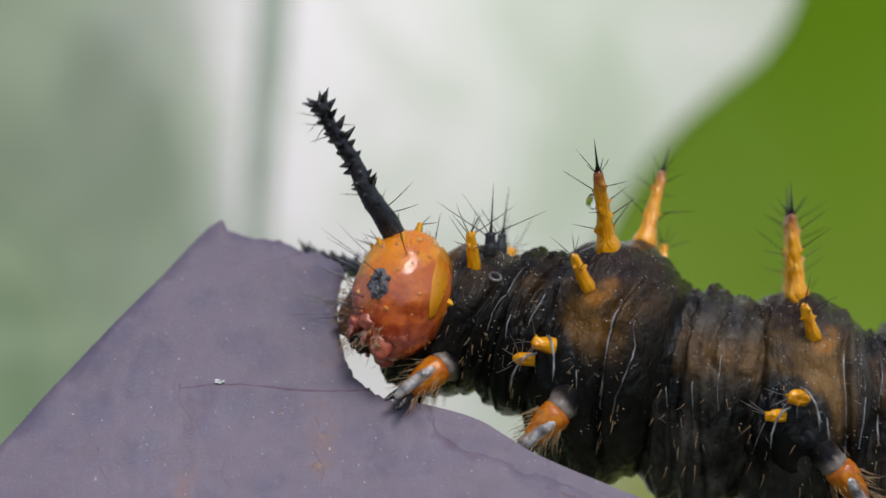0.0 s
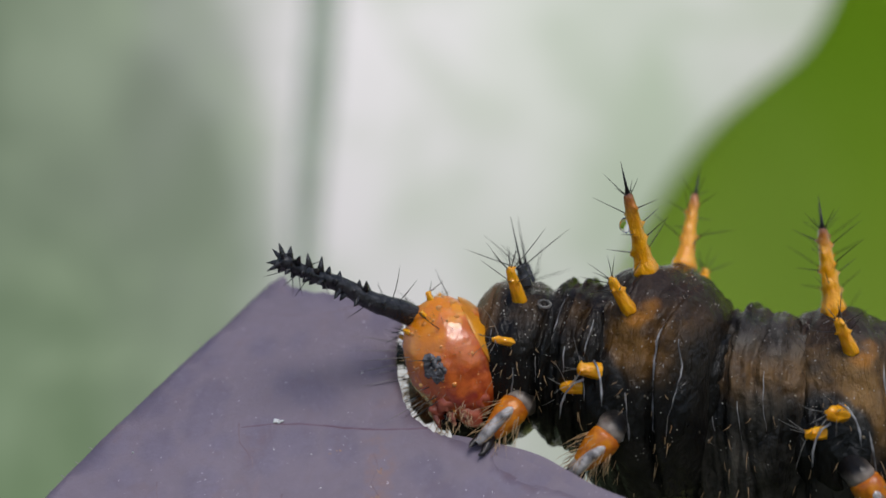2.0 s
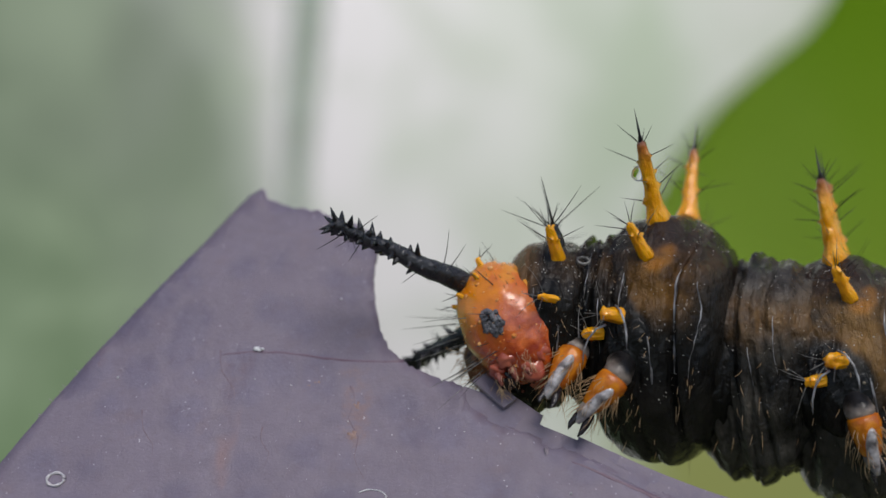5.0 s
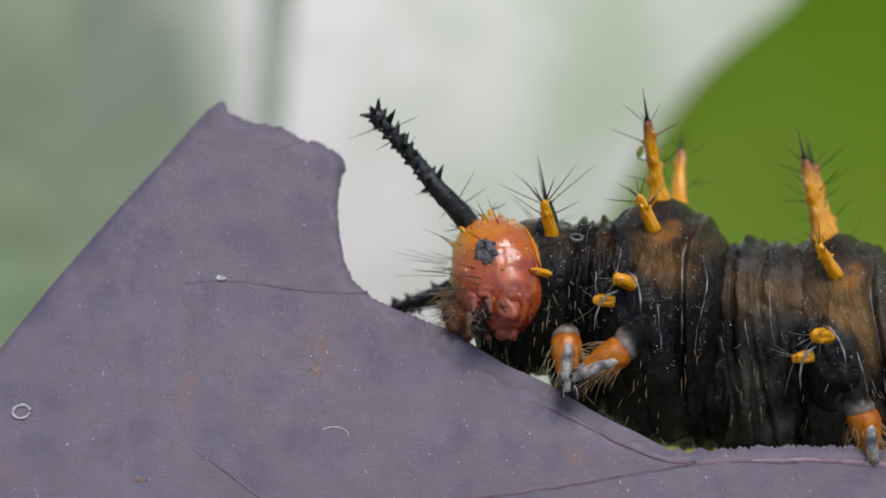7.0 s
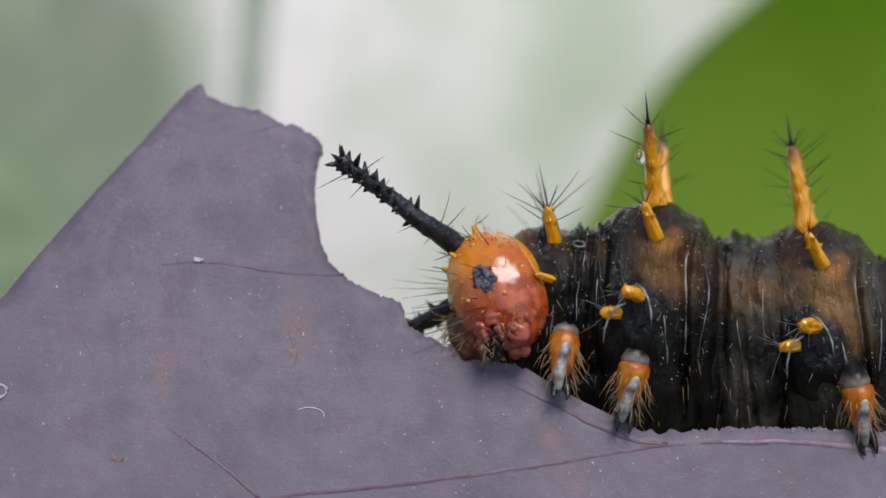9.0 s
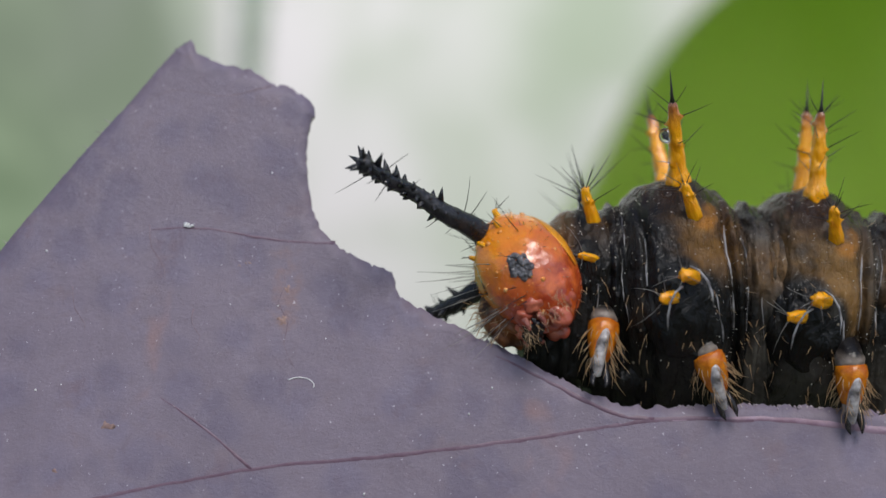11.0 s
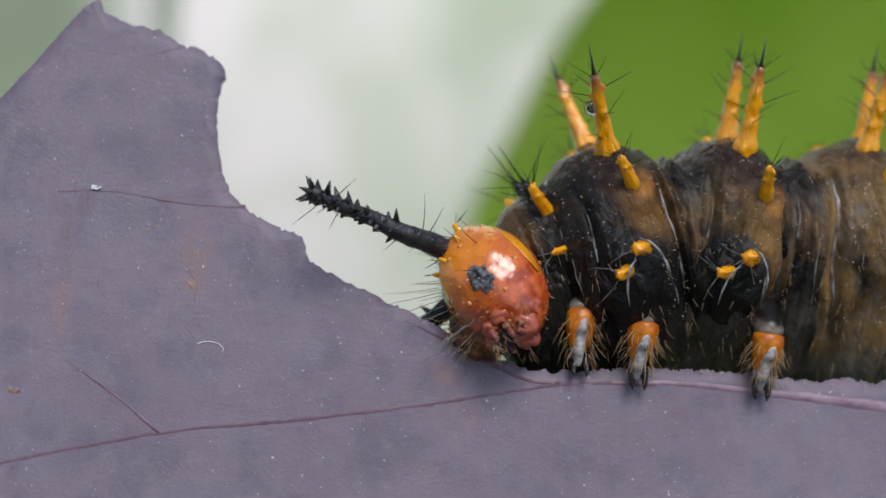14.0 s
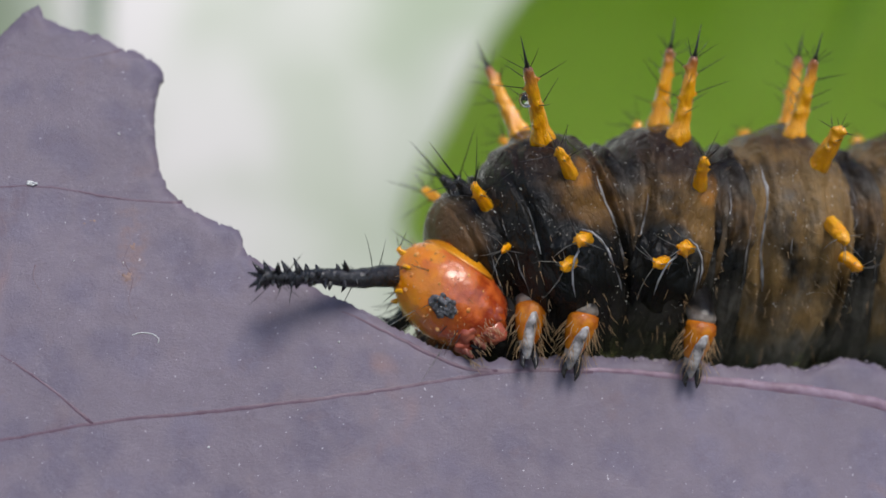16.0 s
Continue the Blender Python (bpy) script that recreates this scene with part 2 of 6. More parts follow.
MARK = plain("mark_pale", (0.36, 0.33, 0.36), (0.60, 0.57, 0.58), 2500, 0.5)
PALE = plain("bristle_pale", (0.06, 0.055, 0.05), (0.24, 0.23, 0.21), 2500, 0.3)
GLINT = plain("speck_white", (0.42, 0.38, 0.32), (0.88, 0.85, 0.78), 3000, 0.3)
LEGSKIN = plain("leg_orange", (0.38, 0.080, 0.006), (0.72, 0.25, 0.012), 2200, 0.12, 0.5)
# pale colour that stands for highlights along the skin creases
CREASE_SHINE = plain("skin_crease", (0.04, 0.038, 0.04), (0.46, 0.45, 0.46), 1600, 0.2, 0.4)
# grey shin; the pale streaks are highlights put into its colour
SHANK = plain("leg_shank", (0.08, 0.07, 0.07), (0.68, 0.64, 0.64), 2400, 0.08, 0.6)
CLAW = plain("claw_black", (0.008, 0.006, 0.006), (0.025, 0.02, 0.02), 3000, 0.25)
COLLAR = plain("collar_orange", (0.48, 0.16, 0.003), (0.72, 0.29, 0.008), 1200, 0.3)
JAW = plain("jaw_red", (0.26, 0.035, 0.018), (0.58, 0.17, 0.10), 1500, 0.12, 0.3)
# brown cheek, its colour darkened to stand for hairy shadow
CHEEK = plain("cheek_brown", (0.03, 0.010, 0.005), (0.26, 0.08, 0.018), 1800, 0.3, 0.8)
RIM = plain("leaf_rim", (0.20, 0.16, 0.20), (0.40, 0.35, 0.36), 2500, 0.5)
VEIN = plain("leaf_vein", (0.098, 0.048, 0.078), (0.150, 0.092, 0.130), 1500, 0.45)
CREST = plain("leaf_midrib_pink", (0.185, 0.105, 0.150), (0.300, 0.210, 0.275), 1500, 0.4, 0.4)
RUST = plain("leaf_rust", (0.200, 0.125, 0.115), (0.31, 0.20, 0.165), 4000, 0.6)
VEINLET = plain("leaf_veinlet", (0.135, 0.085, 0.105), (0.20, 0.15, 0.18), 2500, 0.5)
FLECK = plain("fleck_white", (0.5, 0.5, 0.5), (0.8, 0.8, 0.8), 5000, 0.5)


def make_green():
    """A thin leaf blade lit from behind, paler towards its lower end."""
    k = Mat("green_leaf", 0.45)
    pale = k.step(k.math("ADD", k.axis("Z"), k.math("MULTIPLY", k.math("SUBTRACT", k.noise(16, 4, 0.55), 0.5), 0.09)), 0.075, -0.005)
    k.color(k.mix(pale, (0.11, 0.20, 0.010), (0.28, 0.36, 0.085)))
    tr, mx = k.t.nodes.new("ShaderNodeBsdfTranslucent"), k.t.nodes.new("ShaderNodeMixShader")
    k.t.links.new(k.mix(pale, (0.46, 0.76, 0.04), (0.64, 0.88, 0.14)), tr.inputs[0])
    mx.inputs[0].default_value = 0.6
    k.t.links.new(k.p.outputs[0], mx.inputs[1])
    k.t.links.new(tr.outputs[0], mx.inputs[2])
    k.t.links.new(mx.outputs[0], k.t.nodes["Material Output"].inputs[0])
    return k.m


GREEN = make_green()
STEM = plain("stem", (0.38, 0.44, 0.34), (0.52, 0.58, 0.47), 40, 0.7)
SOIL = plain("soil", (0.05, 0.055, 0.025), (0.10, 0.10, 0.05), 6, 0.9)


def make_socket():
    """Black skin that ends in a tan cuff."""
    k = Mat("leg_socket", 0.3, 0.3)
    cuff = k.step(k.math("ADD", k.axis("Z"), k.math("MULTIPLY", k.math("SUBTRACT", k.noise(2200, 4), 0.5), 0.0004)), 0.00020, -0.00012)
    tan = k.mix(k.step(k.noise(1900, 5), 0.3, 0.7), (0.11, 0.085, 0.07), (0.31, 0.26, 0.22))
    k.color(k.mix(cuff, (0.008, 0.007, 0.007), tan))
    k.bump(k.noise(3000, 5), 0.5, 0.0001)
    return k.m


SOCKET = make_socket()


def make_drop():
    k = Mat("water", 0.02)
    k.p.inputs["Transmission Weight"].default_value = 1.0
    k.p.inputs["IOR"].default_value = 1.33
    return k.m


DROP = make_drop()


# ---- mesh helpers, in millimetres ----
def mesh_of(name, bm, mats, smooth=True):
    bmesh.ops.scale(bm, vec=(0.001,) * 3, verts=bm.verts)
    bm.normal_update()
    me = bpy.data.meshes.new(name)
    bm.to_mesh(me)
    bm.free()
    for m in mats if isinstance(mats, (tuple, list)) else (mats,):
        me.materials.append(m)
    if smooth:
        me.polygons.foreach_set("use_smooth", [True] * len(me.polygons))
    return me


def part(name, bm, material, parent=None, label="", at=None):
    ob = new(name, mesh_of(name, bm, material))
    ob.parent = parent
    if at is not None:
        ob.matrix_basis = at
    if label:
        tagged(ob, label)
    return ob


def frame_of(way, side=Vector((0, 1, 0.01))):
    w = Vector(way).normalized()
    x = side.cross(w)
    x = x.normalized() if x.length > 1e-6 else Vector((1, 0, 0))
    return x, w.cross(x), w


def tube(bm, points, radii, sides=10, cap=True):
    """A round rod through points, with a radius at each."""
    rings = []
    pts = [Vector(p) for p in points]
    for i, p in enumerate(pts):
        a, b = pts[max(i - 1, 0)], pts[min(i + 1, len(pts) - 1)]
        x, y, _ = frame_of(b - a)
        r = max(radii[i], 0.0004)
        rings.append([bm.verts.new(p + x * (r * math.cos(k * math.tau / sides)) + y * (r * math.sin(k * math.tau / sides))) for k in range(sides)])
    for lo, hi in zip(rings, rings[1:]):
        for k in range(sides):
            bm.faces.new((lo[k], lo[(k + 1) % sides], hi[(k + 1) % sides], hi[k]))
    if cap:
        bm.faces.new(rings[0][::-1])
        bm.faces.new(rings[-1])


def hair(bm, root, way, length, radius, curl=0.12, rng=random):
    """One bristle, tapered and a little bent."""
    root, way = Vector(root), Vector(way).normalized()
    side = Vector((rng.uniform(-1, 1), rng.uniform(-1, 1), rng.uniform(-1, 1))) * curl * length
    pts = [root + way * (length * f) + side * (f * f) for f in (0, 0.35, 0.7, 1.0)]
    tube(bm, pts, [radius, radius * 0.85, radius * 0.6, radius * 0.15], 5)


def blob(bm, at, size, rings=10, sides=16, rough=0.0, seed=0.0):
    """An uneven rounded lump."""
    at = Vector(at)
    grid = []
    for i in range(rings + 1):
        a = math.pi * i / rings
        row = []
        for k in range(sides):
            b = math.tau * k / sides
            d = Vector((math.sin(a) * math.cos(b), math.sin(a) * math.sin(b), math.cos(a)))
            f = 1 + rough * noise.noise(d * 1.7 + Vector((seed, seed * 0.7, 0)))
            row.append(bm.verts.new(at + Vector((d.x * size[0], d.y * size[1], d.z * size[2])) * f))
            if i in (0, rings):
                break
        grid.append(row)
    for i in range(rings):
        a, b = grid[i], grid[i + 1]
        for k in range(sides):
            n = (k + 1) % sides
            if len(a) == 1:
                bm.faces.new((a[0], b[k], b[n]))
            elif len(b) == 1:
                bm.faces.new((a[k], b[0], a[n]))
            else:
                bm.faces.new((a[k], b[k], b[n], a[n]))


def spline(points, steps):
    """A smooth line through control points."""
    p = [Vector((*q, 0)) if len(q) == 2 else Vector(q) for q in points]
    p = [p[0] * 2 - p[1]] + p + [p[-1] * 2 - p[-2]]
    out = []
    for i in range(1, len(p) - 2):
        n = max(2, int((p[i + 1] - p[i]).length * steps))
        for k in range(n):
            t = k / n
            out.append(0.5 * (2 * p[i] + (p[i + 1] - p[i - 1]) * t + (2 * p[i - 1] - 5 * p[i] + 4 * p[i + 1] - p[i + 2]) * t * t
                              + (3 * p[i] - p[i - 1] - 3 * p[i + 1] + p[i + 2]) * t ** 3))
    out.append(p[-2])
    return out


# ---- backdrop and ground ----
def build_setting():
    bm = bmesh.new()
    rows = []
    for i in range(41):
        a = radians(-50 + 100 * i / 40)
        rows.append([bm.verts.new((620 * math.sin(a), 620 * math.cos(a) - 34, z)) for z in (-420, -140, 140, 460)])
    for a, b in zip(rows, rows[1:]):
        for k in range(3):
            bm.faces.new((a[k], a[k + 1], b[k + 1], b[k]))
    tagged(part("backdrop", bm, make_backdrop()), "self-lit sheet painted as a pale blurred garden with green and white light far behind", "backdrop", kind="structure")
    bm = bmesh.new()
    rows = [[bm.verts.new((x * 250000 * abs(x) ** 2, y * 250000 * abs(y) ** 2, -430 + 6 * noise.noise(Vector((x * 9, y * 9, 0))))) for y in np.linspace(-1, 1, 41)] for x in np.linspace(-1, 1, 41)]
    for a, b in zip(rows, rows[1:]):
        for k in range(40):
            bm.faces.new((a[k], b[k], b[k + 1], a[k + 1]))
    tagged(part("ground", bm, SOIL), "dark mossy garden soil under the plants", "ground", kind="structure")


def build_green_leaf():
    """The broad green leaf far out of focus behind the caterpillar."""
    left = spline(((90.2, 105.7), (88.1, 91.1), (86.4, 78.6), (82.7, 65.1), (76.2, 55.1), (66.7, 47.3), (56.8, 38.7), (48.6, 28.3), (42.0, 17.6), (36.4, 5.0), (31.9, -3.5), (27.9, -12.0), (27.9, -21.0), (42.5, -29.2)), 0.6)
    bm = bmesh.new()
    mid = spline(((150, 112), (146, 62), (134, 24), (108, -8), (72, -31)), 0.6)
    n = 60
    grid = []
    for i in range(n + 1):
        a = left[int(i / n * (len(left) - 1))]
        c = mid[int(i / n * (len(mid) - 1))]
        b = c + (c - a) * 1.05
        row = []
        for k in range(25):
            f = k / 24
            q = a.lerp(c, f * 2) if f < 0.5 else c.lerp(b, f * 2 - 1)
            bend = 9 * abs(f * 2 - 1) ** 2 - 1.2 * math.exp(-((f - 0.5) / 0.02) ** 2)
            row.append(bm.verts.new((q.x, 250 - 2 * bend + 8 * noise.noise(q * 0.023), q.y)))
        grid.append(row)
    for a, b in zip(grid, grid[1:]):
        for k in range(24):
            bm.faces.new((a[k], a[k + 1], b[k + 1], b[k]))
    bmesh.ops.solidify(bm, geom=bm.faces[:], thickness=0.35)
    leaf = new("green_leaf")
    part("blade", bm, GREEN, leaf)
    bm = bmesh.new()
    tube(bm, [(p.x, 247.0 + 8 * noise.noise(p * 0.023), p.y) for p in mid], [2.2] * len(mid), 8)
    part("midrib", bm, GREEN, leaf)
    tagged(leaf, "broad fresh green leaf, out of focus behind the caterpillar", "leaf")
    return leaf


def build_stem():
    """A dim stem in the blur behind."""
    bm = bmesh.new()
    heights = range(-432, 330, 20)
    pts = [(-64 + 7 * (z / 120) + 4 * noise.noise(Vector((z * 0.012, -64, 0))), 400, z) for z in heights]
    tube(bm, pts, [6.0 * (0.3 + 0.7 * min(1, max(0, (z + 70) / 170))) * (1 + 0.4 * noise.noise(Vector((z * 0.02, -64, 5)))) for z in heights], 12)
    tagged(part("plant_stem", bm, STEM), "grey-green hanging plant stem, far out of focus", "stem")


# ---- the purple leaf ----
EDGE = ((-34, -44), (-23.0, -27), (-12.0, -11.0), (-6.23, -2.08), (-4.0, 1.10), (-2.10, 3.57), (-0.42, 5.70), (0.10, 5.36), (0.87, 4.98),
        (1.6, 4.84), (2.31, 4.44), (2.91, 4.22), (3.60, 3.68), (3.45, 2.85), (3.40, 2.2), (3.46, 1.35), (3.68, 0.30), (4.05, -0.34),
        (4.75, -0.88), (5.45, -1.19), (5.98, -1.52), (6.16, -2.10), (6.87, -2.54), (7.87, -3.07), (9.58, -3.86), (11.0, -4.62), (12.7, -5.34),
        (14.3, -5.36), (16.3, -5.32), (18.5, -5.42), (21.0, -5.66), (21.8, -5.55), (22.8, -5.75), (24.2, -5.45), (27, -6.4), (33, -9.0))
FOOT = ((46, -18), (44, -36), (20, -50), (-10, -54))


def leaf_bow(x, z):
    """How far the blade stands out from its plane, towards the eye."""
    return -0.010 * max(0, -z - 6) ** 1.5 + 0.10 * noise.noise(Vector((x * 0.22, 0, z * 0.22))) + 0.035 * noise.noise(Vector((x * 0.9, 3, z * 0.9)))


def blade(bm, outline, step, thick):
    """A thin sheet with the given outline: front, back and rim."""
    xs, zs = [p[0] for p in outline], [p[1] for p in outline]
    inner = []
    rng = random.Random(5)
    box = [(min(xs), max(xs)), (min(zs), max(zs))]

    pz = box[1][0]
    rows = 0
    while pz < box[1][1]:
        s = step if pz > -14 else step * 4
        px = box[0][0] + (rows % 2) * s / 2
        while px < box[0][1]:
            near = -9 < px < 27
            inner.append((px + rng.uniform(-0.1, 0.1) * s, pz + rng.uniform(-0.1, 0.1) * s))
            px += s if near else max(s, step * 4)
        pz += s
        rows += 1
    n = len(outline)
    o = np.array(outline)

    def inside(p):
        a, b = o, np.roll(o, -1, 0)
        cross = ((a[:, 1] > p[1]) != (b[:, 1] > p[1])) & (p[0] < (b[:, 0] - a[:, 0]) * (p[1] - a[:, 1]) / (b[:, 1] - a[:, 1] + 1e-12) + a[:, 0])
        return cross.sum() % 2 == 1 and np.min(np.hypot(*(o - p).T)) > step * 0.35

    inner = [p for p in inner if inside(np.array(p))]
    coords = [Vector(p) for p in outline] + [Vector(p) for p in inner]
    v, e, f, *_ = delaunay_2d_cdt(coords, [(i, (i + 1) % n) for i in range(n)], [], 1, 1e-6)
    front = [bm.verts.new((p.x, leaf_bow(p.x, p.y), p.y)) for p in v]
    back = [bm.verts.new((p.x, leaf_bow(p.x, p.y) + thick, p.y)) for p in v]
    for t in f:
        bm.faces.new([front[i] for i in t])
        bm.faces.new([back[i] for i in reversed(t)])
    rim = []
    for i in range(n):
        j = (i + 1) % n
        if i < len(front) and j < len(front):
            try:
                rim.append(bm.faces.new((front[j], front[i], back[i], back[j])))
            except ValueError:
                pass
    for q in rim:
        q.material_index = 1
    bmesh.ops.recalc_face_normals(bm, faces=bm.faces)


def jag(line, start, end, size, seed):
    """Gnawed, toothed unevenness of an edge."""
    out = []
    for i, p in enumerate(line):
        amp = size if start <= i <= end else size * 0.18
        w = amp * (noise.noise(Vector((p.x * 2.4, p.y * 2.4, seed))) + 0.85 * noise.noise(Vector((p.x * 7, p.y * 7, seed))) + 0.8 * noise.noise(Vector((p.x * 15, p.y * 15, seed))))
        q = amp * 0.6 * noise.noise(Vector((p.x * 5.2, p.y * 5.2, seed + 9)))
        if p.x > 12.6 and p.y > -6.6:
            # small teeth between the veinlets that were left standing
            turn = p.x / 0.60 + 0.5 * noise.noise(Vector((p.x * 0.9, 0, seed + 4)))
            w = 0.4 * w + (0.10 + 0.10 * abs(noise.noise(Vector((math.floor(turn) * 0.7, 2, seed))))) * (1 - abs(2 * (turn % 1) - 1)) ** 1.4
        out.append((p.x + q, p.y + w))
    return out


def ridge(points, radius, steps=3.0, proud=0.3, fade=0.06):
    bm = bmesh.new()
    line = spline(points, steps)
    n = len(line)
    wide = [radius * (1.0 - 0.5 * i / n) * (1 + 0.2 * noise.noise(Vector((i * 0.4, 0, 0)))) * min(1.0, 0.12 + (n - 1 - i) / (fade * n)) for i in range(n)]
    pts = [(p.x + 0.03 * noise.noise(p * 3), leaf_bow(p.x, p.y) + w * (0.55 - proud), p.y + 0.04 * noise.noise(p * 2 + Vector((4, 0, 0)))) for p, w in zip(line, wide)]
    tube(bm, pts, wide, 12)
    return bm


def build_leaf():
    leaf = new("purple_leaf")
    tagged(leaf, "dull purple leaf with gnawed edge and raised midrib", "leaf")
    line = spline(EDGE, 12)
    first = next(i for i, p in enumerate(line) if p.y > 5.5)
    bm = bmesh.new()
    blade(bm, jag(line, first, len(line), 0.085, 1.0) + list(FOOT), 0.42, 0.16)
    part("blade", bm, (LEAF, RIM), leaf)
    part("midrib", ridge(((16.2, -5.70), (13.4, -5.71), (8.9, -6.34), (5.6, -6.70),
                          (2.1, -7.05), (-3.0, -8.05), (-9, -9.8), (-14, -12)), 0.32, proud=-0.40), VEIN, leaf, "dark plum midrib")
    part("midrib", ridge(((34, -10.2), (29, -8.15), (24.7, -6.72), (21.0, -6.12), (16.9, -5.69), (13.6, -5.70), (12.2, -5.80)), 0.40, proud=-0.30, fade=0.45), CREST, leaf, "raised pinkish midrib")
    for pts, r in ((((13.4, -5.71), (12.4, -5.55), (11.0, -4.92), (9.6, -4.17), (8.9, -3.86)), 0.07), (((2.1, -7.05), (1.23, -6.3), (0.42, -5.65), (-0.6, -5.0)), 0.045), (((4.3, -0.56), (2.46, -0.44), (0.6, -0.12), (-1.05, -0.16)), 0.04),
                   (((2.3, 4.3), (0.9, 4.0), (-0.4, 4.2), (-1.2, 4.0)), 0.022), (((-1.1, 0.0), (-1.0, -0.7), (-0.6, -1.3), (-0.6, -1.9)), 0.016),
                   (((-3.2, -1.85), (-3.1, -2.5), (-2.8, -2.9), (-2.8, -3.5)), 0.014), (((0.3, -2.5), (0.25, -2.9), (0.5, -3.3), (0.4, -3.7)), 0.014),
                   (((2.75, -1.3), (2.9, -1.8), (2.7, -2.3), (3.0, -2.9), (2.9, -3.5), (3.2, -4.2)), 0.018)):
        part("vein", ridge(pts, r * 2.6, 4, -0.36), VEIN if r > 0.03 else VEINLET, leaf)
    bm = bmesh.new()
    rng = random.Random(2)
    for k in range(7):
        blob(bm, (rng.gauss(0, 0.06), leaf_bow(0, 0) - 0.04, rng.gauss(0, 0.05)), (0.06, 0.03, 0.035), 5, 7, 0.5, k)
    part("fleck", bm, FLECK, leaf, "tiny white fleck on the blade")
    for x, z, wide, tall in ((1.80, -1.12, 0.10, 0.055), (1.55, -1.22, 0.05, 0.035), (-1.95, -5.85, 0.17, 0.13), (2.95, -1.95, 0.10, 0.16), (2.85, -2.85, 0.15, 0.14), (-3.3, -7.1, 0.13, 0.10)):
        bm = bmesh.new()
        blob(bm, (x, leaf_bow(x, z) + 0.012, z), (wide, 0.02, tall), 8, 14, 0.9, x)
        part("rust_spot", bm, RUST, leaf, "small rust-brown scar")
    bm = bmesh.new()
    tube(bm, [(-5.40 + 0.24 * math.cos(a), leaf_bow(-5.4, -3.87) - 0.02, -3.87 + 0.19 * math.sin(a)) for a in np.linspace(0, 6.2, 26)],
         [0.045 + 0.012 * math.sin(i * 1.3) for i in range(26)], 6)
    part("ring_mark", bm, MARK, leaf, "small whitish ring on the blade")
    bm = bmesh.new()
    sq = spline(((3.05, -4.55), (3.3, -4.48), (3.6, -4.52), (3.78, -4.66), (3.76, -4.78)), 12)
    tube(bm, [(p.x, leaf_bow(p.x, p.y) - 0.015, p.y) for p in sq], [0.016] * len(sq), 6)
    part("thread", bm, FLECK, leaf, "curled white thread stuck to the blade")
    bm = bmesh.new()
    for k in range(150):
        x, z = rng.uniform(-7, 24), rng.uniform(-10, 4.5)
        if z > 5.4 - 1.4 * abs(x) * (1 if x < 0 else 0.78) or (x > 3.2 and z > -0.62 * (x - 3.2) - 1.0) or z > -0.1 - 0.75 * max(0, x - 4) and x > 4:
            continue
        blob(bm, (x, leaf_bow(x, z) - 0.01, z), [rng.choice((0.010, 0.012, 0.016, 0.020, 0.034))] * 3, 4, 6, 0.4, k)
    tagged(part("dust", bm, FLECK, leaf, "pale specks of dust"), kind="stuff")
    bm = bmesh.new()
    for k in range(60):
        f = rng.uniform(0.0, 1.0)
        p = Vector((-0.42, 5.7, 0)).lerp(Vector((-6.2, -2.0, 0)), f)
        hair(bm, (p.x, 0.05, p.y), (-1, 0, rng.uniform(0.2, 1.0)), rng.choice((0.05, 0.08, 0.08, 0.12, 0.28)), 0.014, 0.2, rng)
    tagged(part("edge_hair", bm, RIM, leaf, "sparse pale hairs on the edge"), kind="stuff")
    bm = bmesh.new()
    for p in line:
        if p.x > 14 and p.y > -8:
            for k in range(3):
                blob(bm, (p.x + rng.uniform(-0.15, 0.15), leaf_bow(p.x, p.y) + rng.uniform(0.0, 0.14), p.y + rng.uniform(-0.05, 0.07)), [rng.uniform(0.012, 0.045)] * 3, 4, 6, 0.6, p.x + k)
    tagged(part("fringe", bm, RIM, leaf, "pale crumbs along the gnawed edge"), kind="stuff")
    bites = []
    top = spline(((5.0, -0.86), (6.2, -1.27), (7.3, -1.74), (8.1, -2.36), (8.95, -2.98), (10.8, -3.98), (12.3, -4.72), (13.6, -5.25)), 7)
    middle = spline(((4.9, -1.0), (6.13, -1.56), (7.22, -2.1), (8.1, -2.72), (9.3, -3.3), (10.7, -4.2), (12.0, -4.9), (13.4, -5.45)), 7)
    bottom = spline(((6.0, -1.50), (6.16, -2.10), (6.87, -2.54), (7.87, -3.07), (9.58, -3.89), (11.0, -4.68), (12.8, -5.45)), 7)
    inner = spline(((6.03, -1.45), (6.7, -1.75), (7.22, -2.1), (8.1, -2.72), (9.3, -3.3), (10.7, -4.2), (12.0, -4.9), (12.9, -5.45)), 7)
    for upper, lower, count in ((top, middle, 8), (inner, bottom, 4)):
        for i in range(count):
            a = [upper[int((len(upper) - 1) * (i + f) / count)] for f in (0, 0.33, 0.66, 1)]
            b = [lower[int((len(lower) - 1) * (i + f) / count)] for f in (1, 0.66, 0.33, 0)]
            ring = [Vector(p) for p in a] + [Vector(p) + Vector((-0.05, -0.10, 0)) for p in b]
            c = sum(ring, Vector()) / 8
            bm = bmesh.new()
            f = [bm.verts.new((p.x - c.x, leaf_bow(p.x, p.y), p.y - c.y)) for p in ring]
            g = [bm.verts.new((p.x - c.x, leaf_bow(p.x, p.y) + 0.16, p.y - c.y)) for p in ring]
            bm.faces.new(f)
            bm.faces.new(g[::-1])
            for k in range(8):
                n = (k + 1) % 8
                bm.faces.new((f[n], f[k], g[k], g[n])).material_index = 1
            bmesh.ops.recalc_face_normals(bm, faces=bm.faces)
            bites.append(part("bite", bm, (LEAF, RIM), leaf, at=mm(c.x, 0, c.y)))
    for ob in bites:
        ob.data.polygons.foreach_set("use_smooth", [False] * len(ob.data.polygons))
    return leaf, bites


# ---- the caterpillar ----
SURFACE = {}


